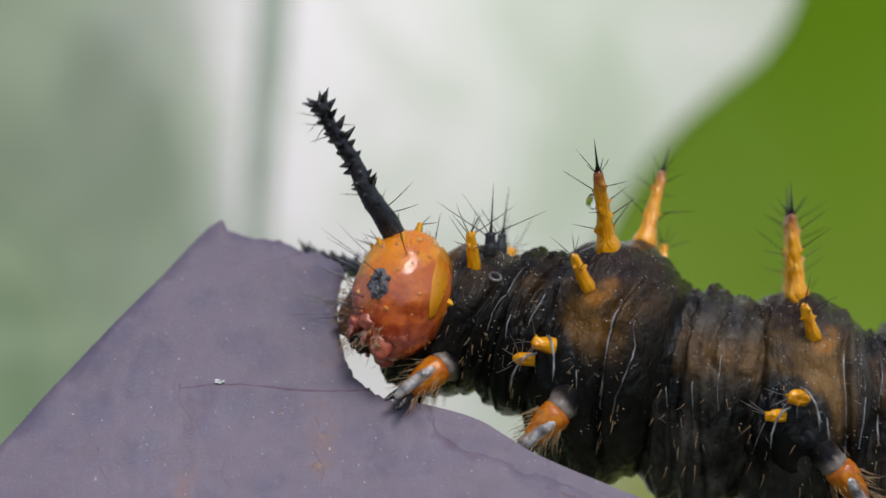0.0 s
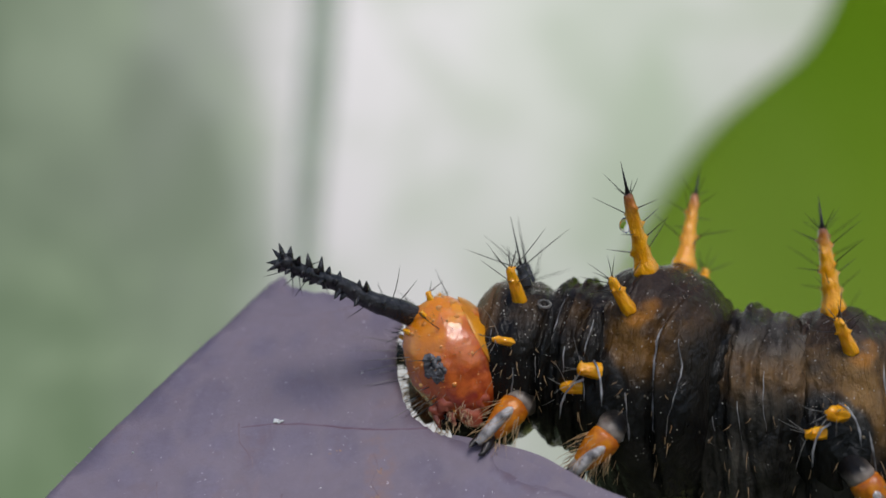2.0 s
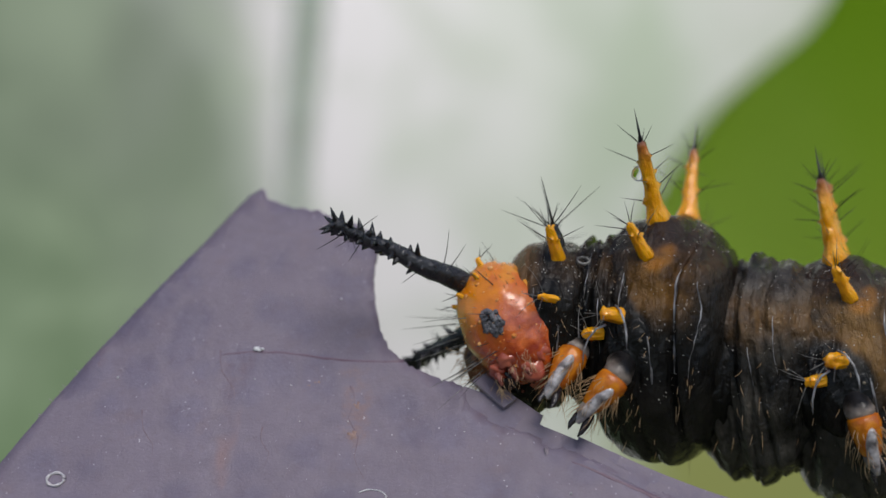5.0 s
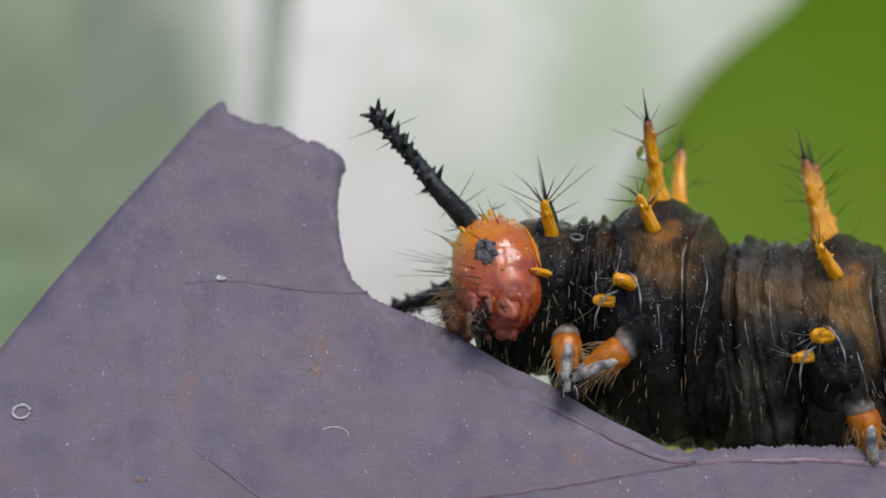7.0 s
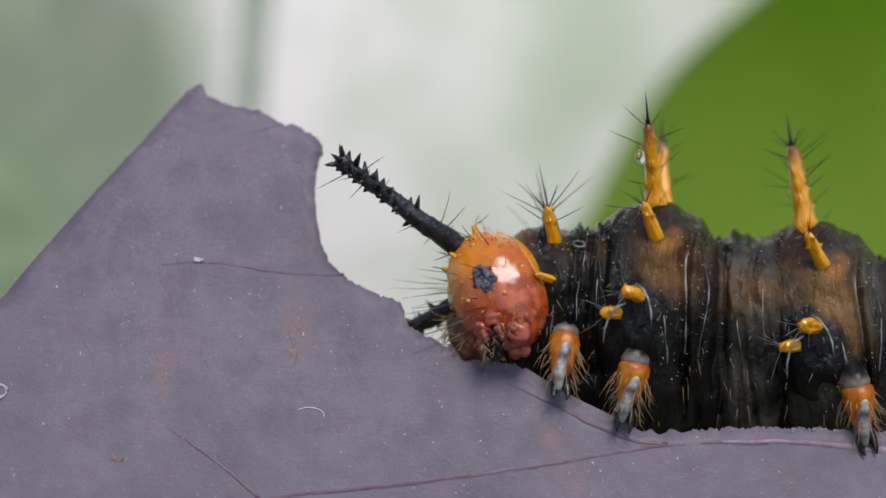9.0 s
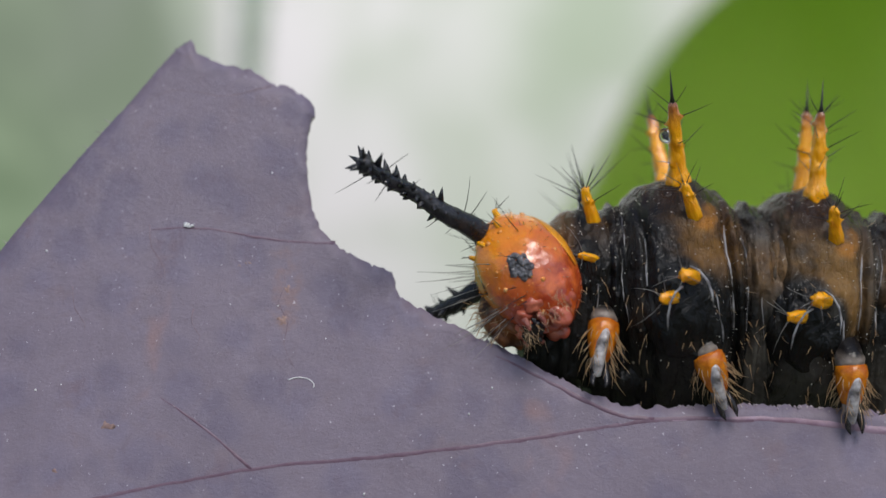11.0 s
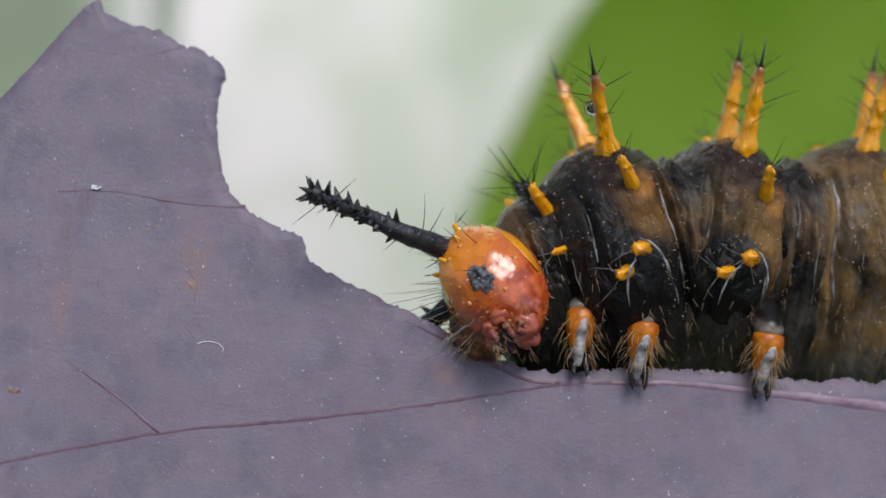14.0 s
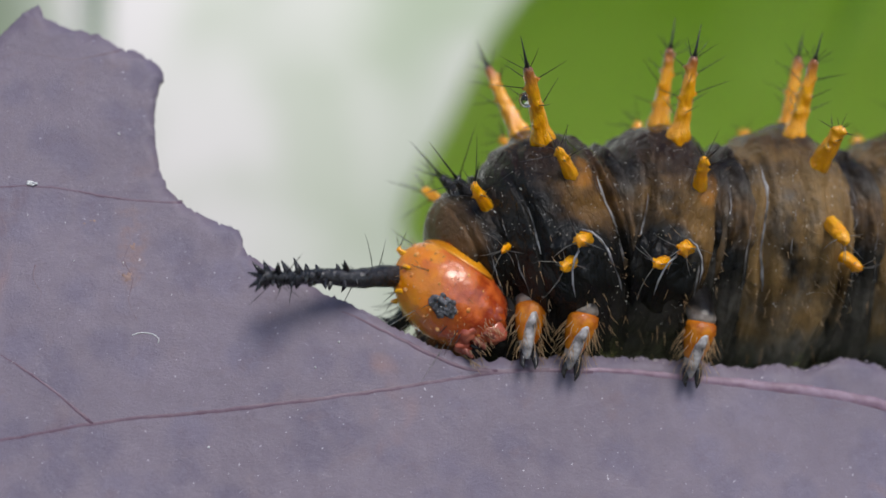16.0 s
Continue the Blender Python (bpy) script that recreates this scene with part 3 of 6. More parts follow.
def on_ring(deg, r, x=0.0):
    a = radians(deg)
    return Vector((x, -r * math.sin(a), r * math.cos(a)))


def build_segment(name, body, r, half, humps, label="", rolls=9.5, belly=1.42):
    """One barrel of the body along x, folded at its ends, with humps where the spines stand."""
    bm = bmesh.new()
    n, sides = 90, 128
    rows = []
    seed = len(name) * 1.7
    for i in range(n + 1):
        s = -1 + 2 * i / n
        x = s * half
        prof = max(0.0, 1 - abs(s) ** 2.7) ** 0.37 * 0.97
        fold = (1.0 if rolls > 12 else 0.4) * (0.030 * math.sin(s * rolls + 0.6) + 0.015 * math.sin(s * rolls * 2.3 + 1)) * min(1, 3 * (1 - abs(s)))
        row = []
        for k in range(sides):
            a = math.tau * k / sides
            d = Vector((0, -math.sin(a), math.cos(a)))
            f = prof + fold * (1 + (1.3 * max(0, math.cos(a)) if rolls > 12 else 0)) * (0.7 + 0.6 * noise.noise(Vector((a * 1.2, s * 2, seed))))
            f += 0.030 * noise.noise(Vector((s * 3.5, math.sin(a) * 2.6, math.cos(a) * 2.6 + seed)))
            f += (0.016 if rolls > 12 else 0.008) * noise.noise(Vector((s * 11, math.sin(a) * 8, math.cos(a) * 8 + seed)))
            f += (0.022 if rolls > 12 else 0.007) * (0.5 - abs(noise.noise(Vector((s * 6 + 0.6 * math.sin(a * 3), math.sin(a) * 1.8, math.cos(a) * 1.8 + seed + 7)))))
            if rolls < 12:
                side = min(1, max(0, (1 - abs(math.cos(a))) * 1.6)) + 0.25
                for at, deep in ((-0.56, 0.075), (0.54, 0.085), (0.76, 0.04)):
                    w = s - at - 0.10 * noise.noise(Vector((math.sin(a) * 1.5, math.cos(a) * 1.5, at * 9 + seed)))
                    f -= deep * side * math.exp(-(w / 0.055) ** 2) - 0.018 * side * math.exp(-((w - 0.12) / 0.07) ** 2)
            lump = 0.020 * noise.noise(Vector((s * 4.5, math.sin(a) * 3.4, math.cos(a) * 3.4 + seed + 21)))
            f += lump * min(1, 2.5 * (1 - abs(s)))
            for freq, depth, shift in ((1.9, 0.022, 3.0),) if rolls < 12 else ((3.4, 0.04, 5.0),):
                c = noise.noise(Vector((s * freq, math.sin(a) * 1.3, math.cos(a) * 1.3 + seed + shift)))
                f -= depth * math.exp(-(c / 0.07) ** 2)
            p = Vector((x, d.y * r * f, d.z * r * f))
            for (deg, hx, height, width) in humps:
                w = (p - on_ring(deg, r, hx)).length
                f += height * math.exp(-(w / width) ** 2)
            row.append(bm.verts.new((x, d.y * r * f, d.z * r * f * (belly if d.z < 0 else 1.0))))
        rows.append(row)
    for lo, hi in zip(rows, rows[1:]):
        for k in range(sides):
            bm.faces.new((lo[k], hi[k], hi[(k + 1) % sides], lo[(k + 1) % sides]))
    bm.faces.new(rows[0])
    bm.faces.new(rows[-1][::-1])
    bmesh.ops.recalc_face_normals(bm, faces=bm.faces)
    tree = BVHTree.FromBMesh(bm)
    ob = part(name, bm, {"metathorax": SKIN, "mesothorax": MESO, "prothorax": SHIELD, "abdomen_segment": ABDOMEN}.get(name, FOLD), body, label)
    SURFACE[ob.name] = tree
    return ob


def skin_point(seg, deg, x, lift=0.0):
    """A point on the skin of a segment, seen from its axis."""
    way = on_ring(deg, 1.0)
    hit = SURFACE[seg.name].ray_cast(Vector((x, 0, 0)), way)
    return (hit[0] if hit[0] else way * 2) + way * lift


def build_crease_shine(seg, half, lines, seed):
    """Pale strips painted as shine along the flank's skin folds, broken into uneven pieces."""
    fold_seed = len(seg.name.split(".")[0]) * 1.7
    bm = bmesh.new()
    for x0, lo, hi, wide in lines:
        run, n = [], int((hi - lo) / 1.6)
        for i in range(n + 1):
            deg = lo + (hi - lo) * i / n
            a = radians(deg)
            x = half * (x0 + 0.10 * noise.noise(Vector((math.sin(a) * 1.5, math.cos(a) * 1.5, x0 * 9 + fold_seed)))) + 0.02 * noise.noise(Vector((deg * 0.15, x0 * 7, seed)))
            r = 0.75 * wide * (0.62 + 1.2 * noise.noise(Vector((deg * 0.07, x0 * 9 + 3, seed)))) * min(1, 6 * i / n, 6 * (n - i) / n)
            if r > 0.006:
                run.append((skin_point(seg, deg, x, -0.5 * r), r))
            if (r <= 0.006 or i == n) and len(run) > 3:
                tube(bm, [p for p, _ in run], [q for _, q in run], 7)
            if r <= 0.006:
                run = []
    part("skin_crease", bm, CREASE_SHINE, seg, "thin pale strip painted as shine on a skin crease")


def turn_to(way):
    x, y, w = frame_of(way, Vector((0, 1, 0.02)))
    return Matrix((x, y, w)).transposed().to_4x4()


def build_spine(seg, root, way, length, thick, bristles, seed, tip=0.9, stem=SPINE, label="", hairs=None, tuft=True):
    """A fleshy spine with a knobbly stem; its stiff bristles are a mesh of their own."""
    rng = random.Random(seed)
    at = Matrix.Translation(Vector(root) * 0.001) @ turn_to(way)
    roots = [(0.20 + 0.66 * i / max(1, bristles - 1) + rng.uniform(-0.05, 0.05), i * 2.4 + rng.uniform(-0.4, 0.4) + seed, rng.uniform(0.25, 0.75), rng.uniform(0.7, 1.25)) for i in range(bristles)]
    if length < 1.4:
        roots = [(rng.uniform(0.45, 0.95), a, up, long) for _, a, up, long in roots]
    bm = bmesh.new()
    n, sides = 30, 20
    rows = []
    for i in range(n + 1):
        f = i / n
        deep = 0.4 if length > 1.4 else 0.15
        z = -deep + (length + deep) * f
        f = max(0.0, z / length)
        if length > 1.4:
            taper = 1.14 - 0.58 * f + 3.2 * max(0, 0.13 - f)
        else:
            taper = 1.25 - 0.30 * f if hairs else 1.16 - 0.52 * f
        base = thick * taper * (1 + 0.07 * noise.noise(Vector((f * 4, seed, 0))))
        round_from = 0.94 if length > 1.4 else (0.55 if hairs else 0.86)
        base *= 1.0 if f < round_from else math.sqrt(max(0.04, 1 - ((f - round_from) / (1.01 - round_from)) ** 2))
        row = []
        for k in range(sides):
            a = math.tau * k / sides
            r = base * (1 + (0.30 if hairs else 0.15) * noise.noise(Vector((math.cos(a) * 1.6, math.sin(a) * 1.6, z * 1.8 + seed))) + 0.10 * noise.noise(Vector((math.cos(a) * 4, math.sin(a) * 4, z * 3 + seed))))
            for bf, ba, _, _ in roots:
                d = abs((a - ba + math.pi) % math.tau - math.pi) * base
                r += (0.55 if not hairs else 0.48) * thick * math.exp(-(d * d + (z - bf * length) ** 2) / (0.25 * thick) ** 2)
            row.append(bm.verts.new((r * math.cos(a), r * math.sin(a), z)))
        rows.append(row)
    for lo, hi in zip(rows, rows[1:]):
        for k in range(sides):
            bm.faces.new((lo[k], lo[(k + 1) % sides], hi[(k + 1) % sides], hi[k]))
    bm.faces.new(rows[0][::-1])
    bm.faces.new(rows[-1])
    ob = part("spine", bm, stem, seg, label, at)
    bm = bmesh.new()
    for bf, a, up, long in roots:
        r = thick * 0.8
        hair(bm, (r * math.cos(a), r * math.sin(a), bf * length), (math.cos(a), math.sin(a), up), long * tip, 0.012 if hairs else 0.017, 0.3 if hairs else 0.05, rng)
    if not hairs and tuft and (length > 1.4 or stem is HORN):
        tube(bm, [(0, 0, length - 0.10), (0.01, 0, length + 0.16 * tip), (0.02, 0.01, length + 0.95 * tip)], [thick * 0.42, thick * 0.18, 0.004], 8)
    for k in range(1 if hairs or stem is HORN or not tuft else (4 if length > 1.4 else 5)):
        a = k * 1.57 + seed
        hair(bm, (0, 0, length - 0.14), (math.cos(a), math.sin(a), 1.0 if length > 1.4 else 1.6), rng.uniform(0.6, 1.0) * tip, 0.015, 0.08, rng)
    part("bristles", bm, hairs or BLACK, seg, "", at)
    return ob


def build_hairs(seg, r, half, count, seed):
    """Short golden flank hairs, and pale beads painted as skin glints, too many to count."""
    rng = random.Random(seed)
    bm = bmesh.new()
    for _ in range(count):
        deg, x = rng.choice((1, 1, 1, -1)) * rng.gauss(115, 22), rng.uniform(-0.8, 0.8) * half
        p = skin_point(seg, deg, x, -0.02)
        hair(bm, p, p + Vector((rng.uniform(-1, 1), 0, -1.2)), rng.uniform(0.2, 0.5), 0.009, 0.3, rng)
    tagged(part("flank_hair", bm, GOLD, seg, "short golden hairs"), kind="stuff")
    # white beads in place of the sparkle of wet skin
    bm = bmesh.new()
    for k in range(int(count * 4.5)):
        deg, x = rng.uniform(-20, 130), rng.uniform(-0.85, 0.85) * half
        p = skin_point(seg, deg, x)
        blob(bm, p, [rng.choice((0.006, 0.007, 0.008, 0.010, 0.013, 0.018))] * 3, 4, 6, 0.3, k)
    tagged(part("speck", bm, GLINT, seg, "tiny pale beads painted as glints on the skin"), kind="stuff")


def build_caterpillar():
    body = new("caterpillar")
    tagged(body, "black spiny caterpillar with orange head, gnawing a leaf edge", "caterpillar")

    # first segment, just behind the head
    pro = build_segment("prothorax", body, 2.08, 1.5, ((42, 0, 0.04, 0.5), (80, 0, 0.05, 0.5)), belly=1.28)
    build_spine(pro, on_ring(42, 2.08), (-0.35, -0.45, 0.85), 1.05, 0.18, 5, 31, 1.15)
    build_spine(pro, on_ring(-50, 2.08), (-0.25, 0.65, 0.6), 0.95, 0.18, 5, 32, 1.15)
    build_spine(pro, on_ring(80, 2.08), (-0.75, -0.6, 0.1), 0.62, 0.10, 5, 33, 0.8, hairs=PALE)
    for s in (1, -1):
        build_spine(pro, on_ring(13 * s, 2.08, -0.05), (-0.32, -0.12 * s, 0.9), 0.5, 0.17, 2, 34 + s, 1.5, HORN, "short black spine")
    bm = bmesh.new()
    x, y, w = frame_of(on_ring(43, 1))
    c = on_ring(43, 2.06, 0.72)
    tube(bm, [c + (x * math.cos(a) * 0.17 + y * math.sin(a) * 0.13) for a in np.linspace(0, math.tau, 25)], [0.04 + 0.012 * math.sin(i * 2.1) for i in range(25)], 8)
    part("spiracle", bm, PALE, pro, "pale grey ring-shaped breathing hole")
    build_crease_shine(pro, 1.5, ((-0.45, 60, 130, 0.022), (0.1, 98, 126, 0.05), (0.5, 60, 125, 0.024), (0.74, 30, 100, 0.02)), 39)
    build_hairs(pro, 2.08, 1.5, 50, 3)

    segs = [pro]
    for name in ("mesothorax", "metathorax"):
        d, x0 = (21, 0.1) if name == "mesothorax" else (15, -0.12)
        seg = build_segment(name, body, 3.12, 2.15, ((d, x0, 0.055, 1.0), (-d, x0, 0.055, 1.0), (d, x0, 0.045, 0.45), (-d, x0, 0.045, 0.45), (49, 0.15, 0.03, 0.7), (88, -0.25, 0.03, 0.62), (110, 0.0, 0.04, 0.85), (66, 0.2, -0.05, 0.6)))
        for s in (1, -1):
            way = (-0.09, -0.38 * s, 0.92) if name == "mesothorax" else (-0.09, -0.05 * s, 1.0)
            build_spine(seg, on_ring(d * s, 3.33, x0), way, 2.35, 0.245, 9, 50 + len(segs) * 7 + s, 1.0)
            build_spine(seg, on_ring(49 * s, 3.16, 0.26), (-0.32, -0.50 * s, 0.85), 1.05, 0.185, 4, 53 + len(segs) * 7 + s, 1.0)
            build_spine(seg, on_ring(84 * s, 3.42, -0.1), (-0.65, -0.80 * s, 0.15), 0.52, 0.185, 4, 57 + len(segs) * 7 + s, 0.85, hairs=PALE)
            build_spine(seg, on_ring(93 * s, 3.40, -0.68), (-0.75, -0.65 * s, -0.05), 0.46, 0.150, 4, 61 + len(segs) * 7 + s, 0.85, hairs=PALE)
        for s in (1, -1):
            bm = bmesh.new()
            blob(bm, on_ring(104 * s, 2.55, -0.22), (1.18, 0.78, 1.45), 40, 56, 0.14, 3 + len(segs))
            for v in bm.verts:
                v.co *= 1 + 0.022 * noise.noise(v.co * 1.6) + 0.010 * noise.noise(v.co * 5)
            part("leg_lobe", bm, DARK, seg, "rounded black lobe above the leg")
        for s in (1, -1):
            for k, side in enumerate((-1, 1)):
                bm = bmesh.new()
                root = on_ring((84 - 9 * side * 0.5) * s, 3.5, -0.25 + 0.12 * side)
                ways = ((0, 0, 0), (0.22 * side, -0.16 * s, -0.12), (0.40 * side, -0.28 * s, -0.40), (0.50 * side, -0.34 * s, -0.75), (0.52 * side, -0.34 * s, -1.15))
                line = [root + Vector(w) for w in ways]
                tube(bm, line, [0.035, 0.03, 0.03, 0.03, 0.008], 8)
                # the bristle borrows the pale colour of the crease highlights
                part("prong", bm, CREASE_SHINE, seg, "pale drooping side bristle")
        if name == "mesothorax":
            bm = bmesh.new()
            blob(bm, on_ring(d, 3.33, x0) + Vector((-0.09, -0.38, 0.92)) * 1.35 + Vector((-0.27, -0.06, 0)), (0.19, 0.18, 0.23), 10, 14, 0.15, 2)
            part("droplet", bm, DROP, seg, "clear water droplet on a spine")
        build_crease_shine(seg, 2.15, ((-0.56, 52, 128, 0.055), (-0.80, 62, 122, 0.022), (0.54, 44, 130, 0.070), (0.76, 50, 128, 0.040), (-0.34, 96, 118, 0.06), (0.36, 92, 120, 0.06)), 40 + len(segs))
        build_hairs(seg, 3.2, 2.15, 70, 9 + len(segs))
        segs.append(seg)
    for name in ("abdomen_segment", "abdomen_segment"):
        seg = build_segment(name, body, 3.2, 2.15, ((14, 0.2, 0.07, 1.1), (-14, 0.5, 0.07, 1.1), (44, 0.3, 0.05, 0.8), (78, 0.4, 0.02, 0.8)), belly=1.6)
        for s in (1, -1):
            build_spine(seg, on_ring(14 * s, 3.33, 0.45 - 0.25 * s), (0.13, -0.1 * s, 1.0), 2.3, 0.235, 9, 80 + len(segs) * 7 + s, 0.9)
            build_spine(seg, on_ring(49 * s - 7, 3.35, 0.35), (0.15, -0.5 * s, 0.68 + 0.17 * s), 1.39, 0.27, 6, 83 + len(segs) * 7 + s, 0.6)
            build_spine(seg, on_ring(76 * s, 3.33, 0.45), (0.0, -0.95 * s, -0.35), 0.95, 0.19, 4, 86 + len(segs) * 7 + s, 0.7, hairs=PALE)
            build_spine(seg, on_ring(93 * s, 3.3, 0.95), (0.4, -0.9 * s, -0.4), 0.6, 0.15, 4, 89 + len(segs) * 7 + s, 0.7, hairs=PALE)
        build_crease_shine(seg, 2.15, ((-0.56, 30, 125, 0.085), (-0.80, 50, 118, 0.030), (0.54, 50, 126, 0.034), (0.76, 40, 124, 0.03), (-0.3, 64, 95, 0.016)), 45 + len(segs))
        build_hairs(seg, 3.2, 2.15, 70, 19 + len(segs))
        segs.append(seg)

    folds = [build_segment("skin_fold", body, fr, fh, (), "", 14.0, fb) for fr, fh, fb in ((1.25, 1.5, 2.2), (2.3, 1.5, 1.2), (2.56, 2.1, 1.66), (2.60, 2.1, 1.86), (2.60, 2.1, 1.86))]
    folds += [build_segment("skin_fold", body, fr, fh, (), "", 14.0, 1.0) for fr, fh in ((1.9, 2.0), (2.2, 1.5))]
    for fold in folds[:2] + folds[5:]:
        fold.data.materials[0] = DARK
    for k, (fold, fr) in enumerate(zip(folds[1:5], (2.35, 2.56, 2.6, 2.6))):
        build_crease_shine(fold, 1.5 if k == 0 else 2.0, ((-0.55, 50, 120, 0.02), (-0.2, 30, 115, 0.03), (0.15, 70, 122, 0.022), (0.5, 40, 120, 0.03)), 50 + k)
        build_hairs(fold, fr, 1.5 if k == 0 else 2.0, 30, 70 + k)
    head = build_head(body)
    near, far = [], []
    leg = build_leg(body)
    near.append(leg)
    for k in range(2):
        near.append(copy_thing(leg, mm(0, 0, 0)))
    for k in range(3):
        far.append(copy_thing(leg, mm(0, 0, 0)))
    return head, segs, folds, near, far


def build_head(body):
    bm = bmesh.new()
    rings, sides = 44, 56
    grid = []
    cz = 0.25
    for i in range(rings + 1):
        a = math.pi * i / rings
        row = []
        for k in range(sides):
            b = math.tau * k / sides
            d = Vector((math.sin(a) * math.cos(b), math.sin(a) * math.sin(b), math.cos(a)))
            sx, sy, sz = 1.44, 1.44, 1.93
            # two lobes with a groove between, a narrower face below
            groove = 0.10 * math.exp(-(d.y / 0.16) ** 2) * max(0, 0.25 + d.z - 0.25 * d.x)
            low = 1 - 0.14 * max(0, -d.z) ** 1.5
            p = Vector((d.x * sx * low, d.y * sy * low, d.z * sz))
            p *= 1 - groove + 0.03 * noise.noise(d * 3) + 0.02 * noise.noise(d * 7) + 0.010 * noise.noise(d * 16)
            row.append(bm.verts.new(p + Vector((0, 0, cz))))
            if i in (0, rings):
                break
        grid.append(row)
    for i in range(rings):
        a, b = grid[i], grid[i + 1]
        for k in range(sides):
            n = (k + 1) % sides
            if len(a) == 1:
                bm.faces.new((a[0], b[k], b[n]))
            elif len(b) == 1:
                bm.faces.new((a[k], b[0], a[n]))
            else:
                bm.faces.new((a[k], b[k], b[n], a[n]))
    tree = BVHTree.FromBMesh(bm)

    def skull(d, lift=0.0):
        d = Vector(d).normalized()
        return tree.ray_cast(Vector((0, 0, cz)), d)[0] + d * lift

    rng = random.Random(8)
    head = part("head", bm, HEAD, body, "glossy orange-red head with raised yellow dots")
    bm = bmesh.new()
    for k in range(95):
        d = Vector((rng.uniform(-1, 0.5), rng.uniform(-1, 1), rng.uniform(-0.7, 1)))
        s = rng.choice((0.025, 0.03, 0.04, 0.05, 0.075))
        blob(bm, skull(d, -0.35 * s), (s * 1.2, s, s), 6, 8, 0.3, k)
    tagged(part("dot", bm, DOT, head, "raised yellow dots"), kind="stuff")
    for s in (1, -1):
        bm = bmesh.new()
        r2 = random.Random(12)
        for k in range(90):
            a, q = r2.uniform(0, math.tau), r2.uniform(0, 1) ** 0.5
            size = r2.choice((0.035, 0.045, 0.06, 0.09, 0.12))
            reach = 1 - 0.9 * size
            d = Vector((-0.36 + 0.25 * q * reach * math.cos(a), -0.93 * s, -0.14 + 0.23 * q * reach * math.sin(a)))
            blob(bm, skull((d.x * 1.4, d.y * 1.46, d.z * 1.93), -0.3 * size), (size, size * 0.8, size), 7, 9, 0.5, k)
        part("eye_patch", bm, SCAB, head, "crusty black patch on the cheek")
        root, way = (Vector((-0.62, -0.62, 1.75)), Vector((-0.62, -0.66, 0.60))) if s > 0 else (Vector((-0.62, 1.0, 0.95)), Vector((-0.78, 0.56, 0.24)))
        build_horn(head, root, way, 4.15, 3 + s)
        bm = bmesh.new()
        for px, py, pz, wide, tall in ((-0.58, 0.86, -0.92, 0.28, 0.27), (-0.95, 0.62, -1.02, 0.22, 0.28), (-0.05, 0.62, -1.38, 0.32, 0.40), (0.30, 0.72, -1.05, 0.26, 0.42)):
            blob(bm, (px, -(py - 0.20) * s, pz), (wide * 1.1, 0.30, tall), 16, 18, 0.5, px * 3)
        part("jaw", bm, JAW, head, "reddish jaw plates")
        bm = bmesh.new()
        blob(bm, (-0.80, -0.28 * s, -1.30), (0.26, 0.25, 0.26), 16, 20, 0.8, 2.2)
        part("mandible", bm, CLAW, head, "glossy black mandible")
        for px, py, pz, thick, tall, lean in ((-1.00, 0.48, -1.32, 0.10, 0.16, -0.06), (-0.62, 0.52, -1.42, 0.12, 0.18, 0.0), (-0.26, 0.54, -1.48, 0.13, 0.16, 0.05)):
            bm = bmesh.new()
            line = [(px + lean * f, -(py + 0.10 * math.sin(f * 3)) * s, pz + 0.30 - (tall + 0.30) * f) for f in np.linspace(0, 1, 13)]
            tube(bm, line, [thick * (1.05 - 0.5 * f) * (1 + 0.16 * math.cos(f * 19)) * (1 if f < 0.95 else 0.5) for f in np.linspace(0, 1, 13)], 12)
            part("palp", bm, PALP, head, "short pink jointed feeler at the mouth")
        if s < 0:
            bm = bmesh.new()
            blob(bm, (-1.10, 0.72, -0.34), (0.60, 0.54, 0.86), 16, 20, 0.5, 5)
            part("cheek", bm, CHEEK, head, "brown cheek with shade put into its colour")
        bm = bmesh.new()
        for k in range(80 if s > 0 else 25):
            a = r2.uniform(-0.6, 1.3)
            root = Vector((-1.15 + 0.9 * max(0, a), (-0.35 - 0.8 * max(0, a)) * s + r2.uniform(-0.3, 0.3), -1.45 + r2.uniform(-0.25, 0.35)))
            hair(bm, root, (r2.uniform(-1, 0.2), -0.5 * s + r2.uniform(-0.4, 0.4), -1), r2.uniform(0.15, 0.40), 0.009, 0.3, r2)
        tagged(part("mouth_hair", bm, GOLD, head, "bristly pale hair round the mouth"), kind="stuff")
    bm = bmesh.new()
    r2 = random.Random(33)
    for k in range(170):
        root = Vector((-1.60 + r2.uniform(-0.2, 0.5), r2.uniform(0.35, 1.2), r2.uniform(-0.85, 0.5)))
        hair(bm, root, (-1 + r2.uniform(-0.3, 0.5), 0.1 + r2.uniform(-0.6, 0.4), r2.uniform(-0.9, 0.5)), r2.uniform(0.12, 0.45), 0.014, 0.3, r2)
    tagged(part("cheek_hair", bm, GOLD, head, "dense brownish hair on the cheek"), kind="stuff")
    bm = bmesh.new()
    r2 = random.Random(77)
    for k in range(110):
        d = Vector((r2.uniform(-1, 0.5), r2.uniform(-1, 1), r2.uniform(-0.8, 1))).normalized()
        hair(bm, skull(d, -0.02), d + Vector((-0.2, 0, r2.uniform(-0.5, 0.3))), r2.uniform(0.10, 0.26), 0.009, 0.2, r2)
    tagged(part("short_hair", bm, GOLD, head, "sparse short golden hairs"), kind="stuff")
    bm = bmesh.new()
    r2 = random.Random(21)
    for k in range(26):
        d = Vector((r2.uniform(-1, 0.1), r2.uniform(-1, 1), r2.uniform(-0.5, 1))).normalized()
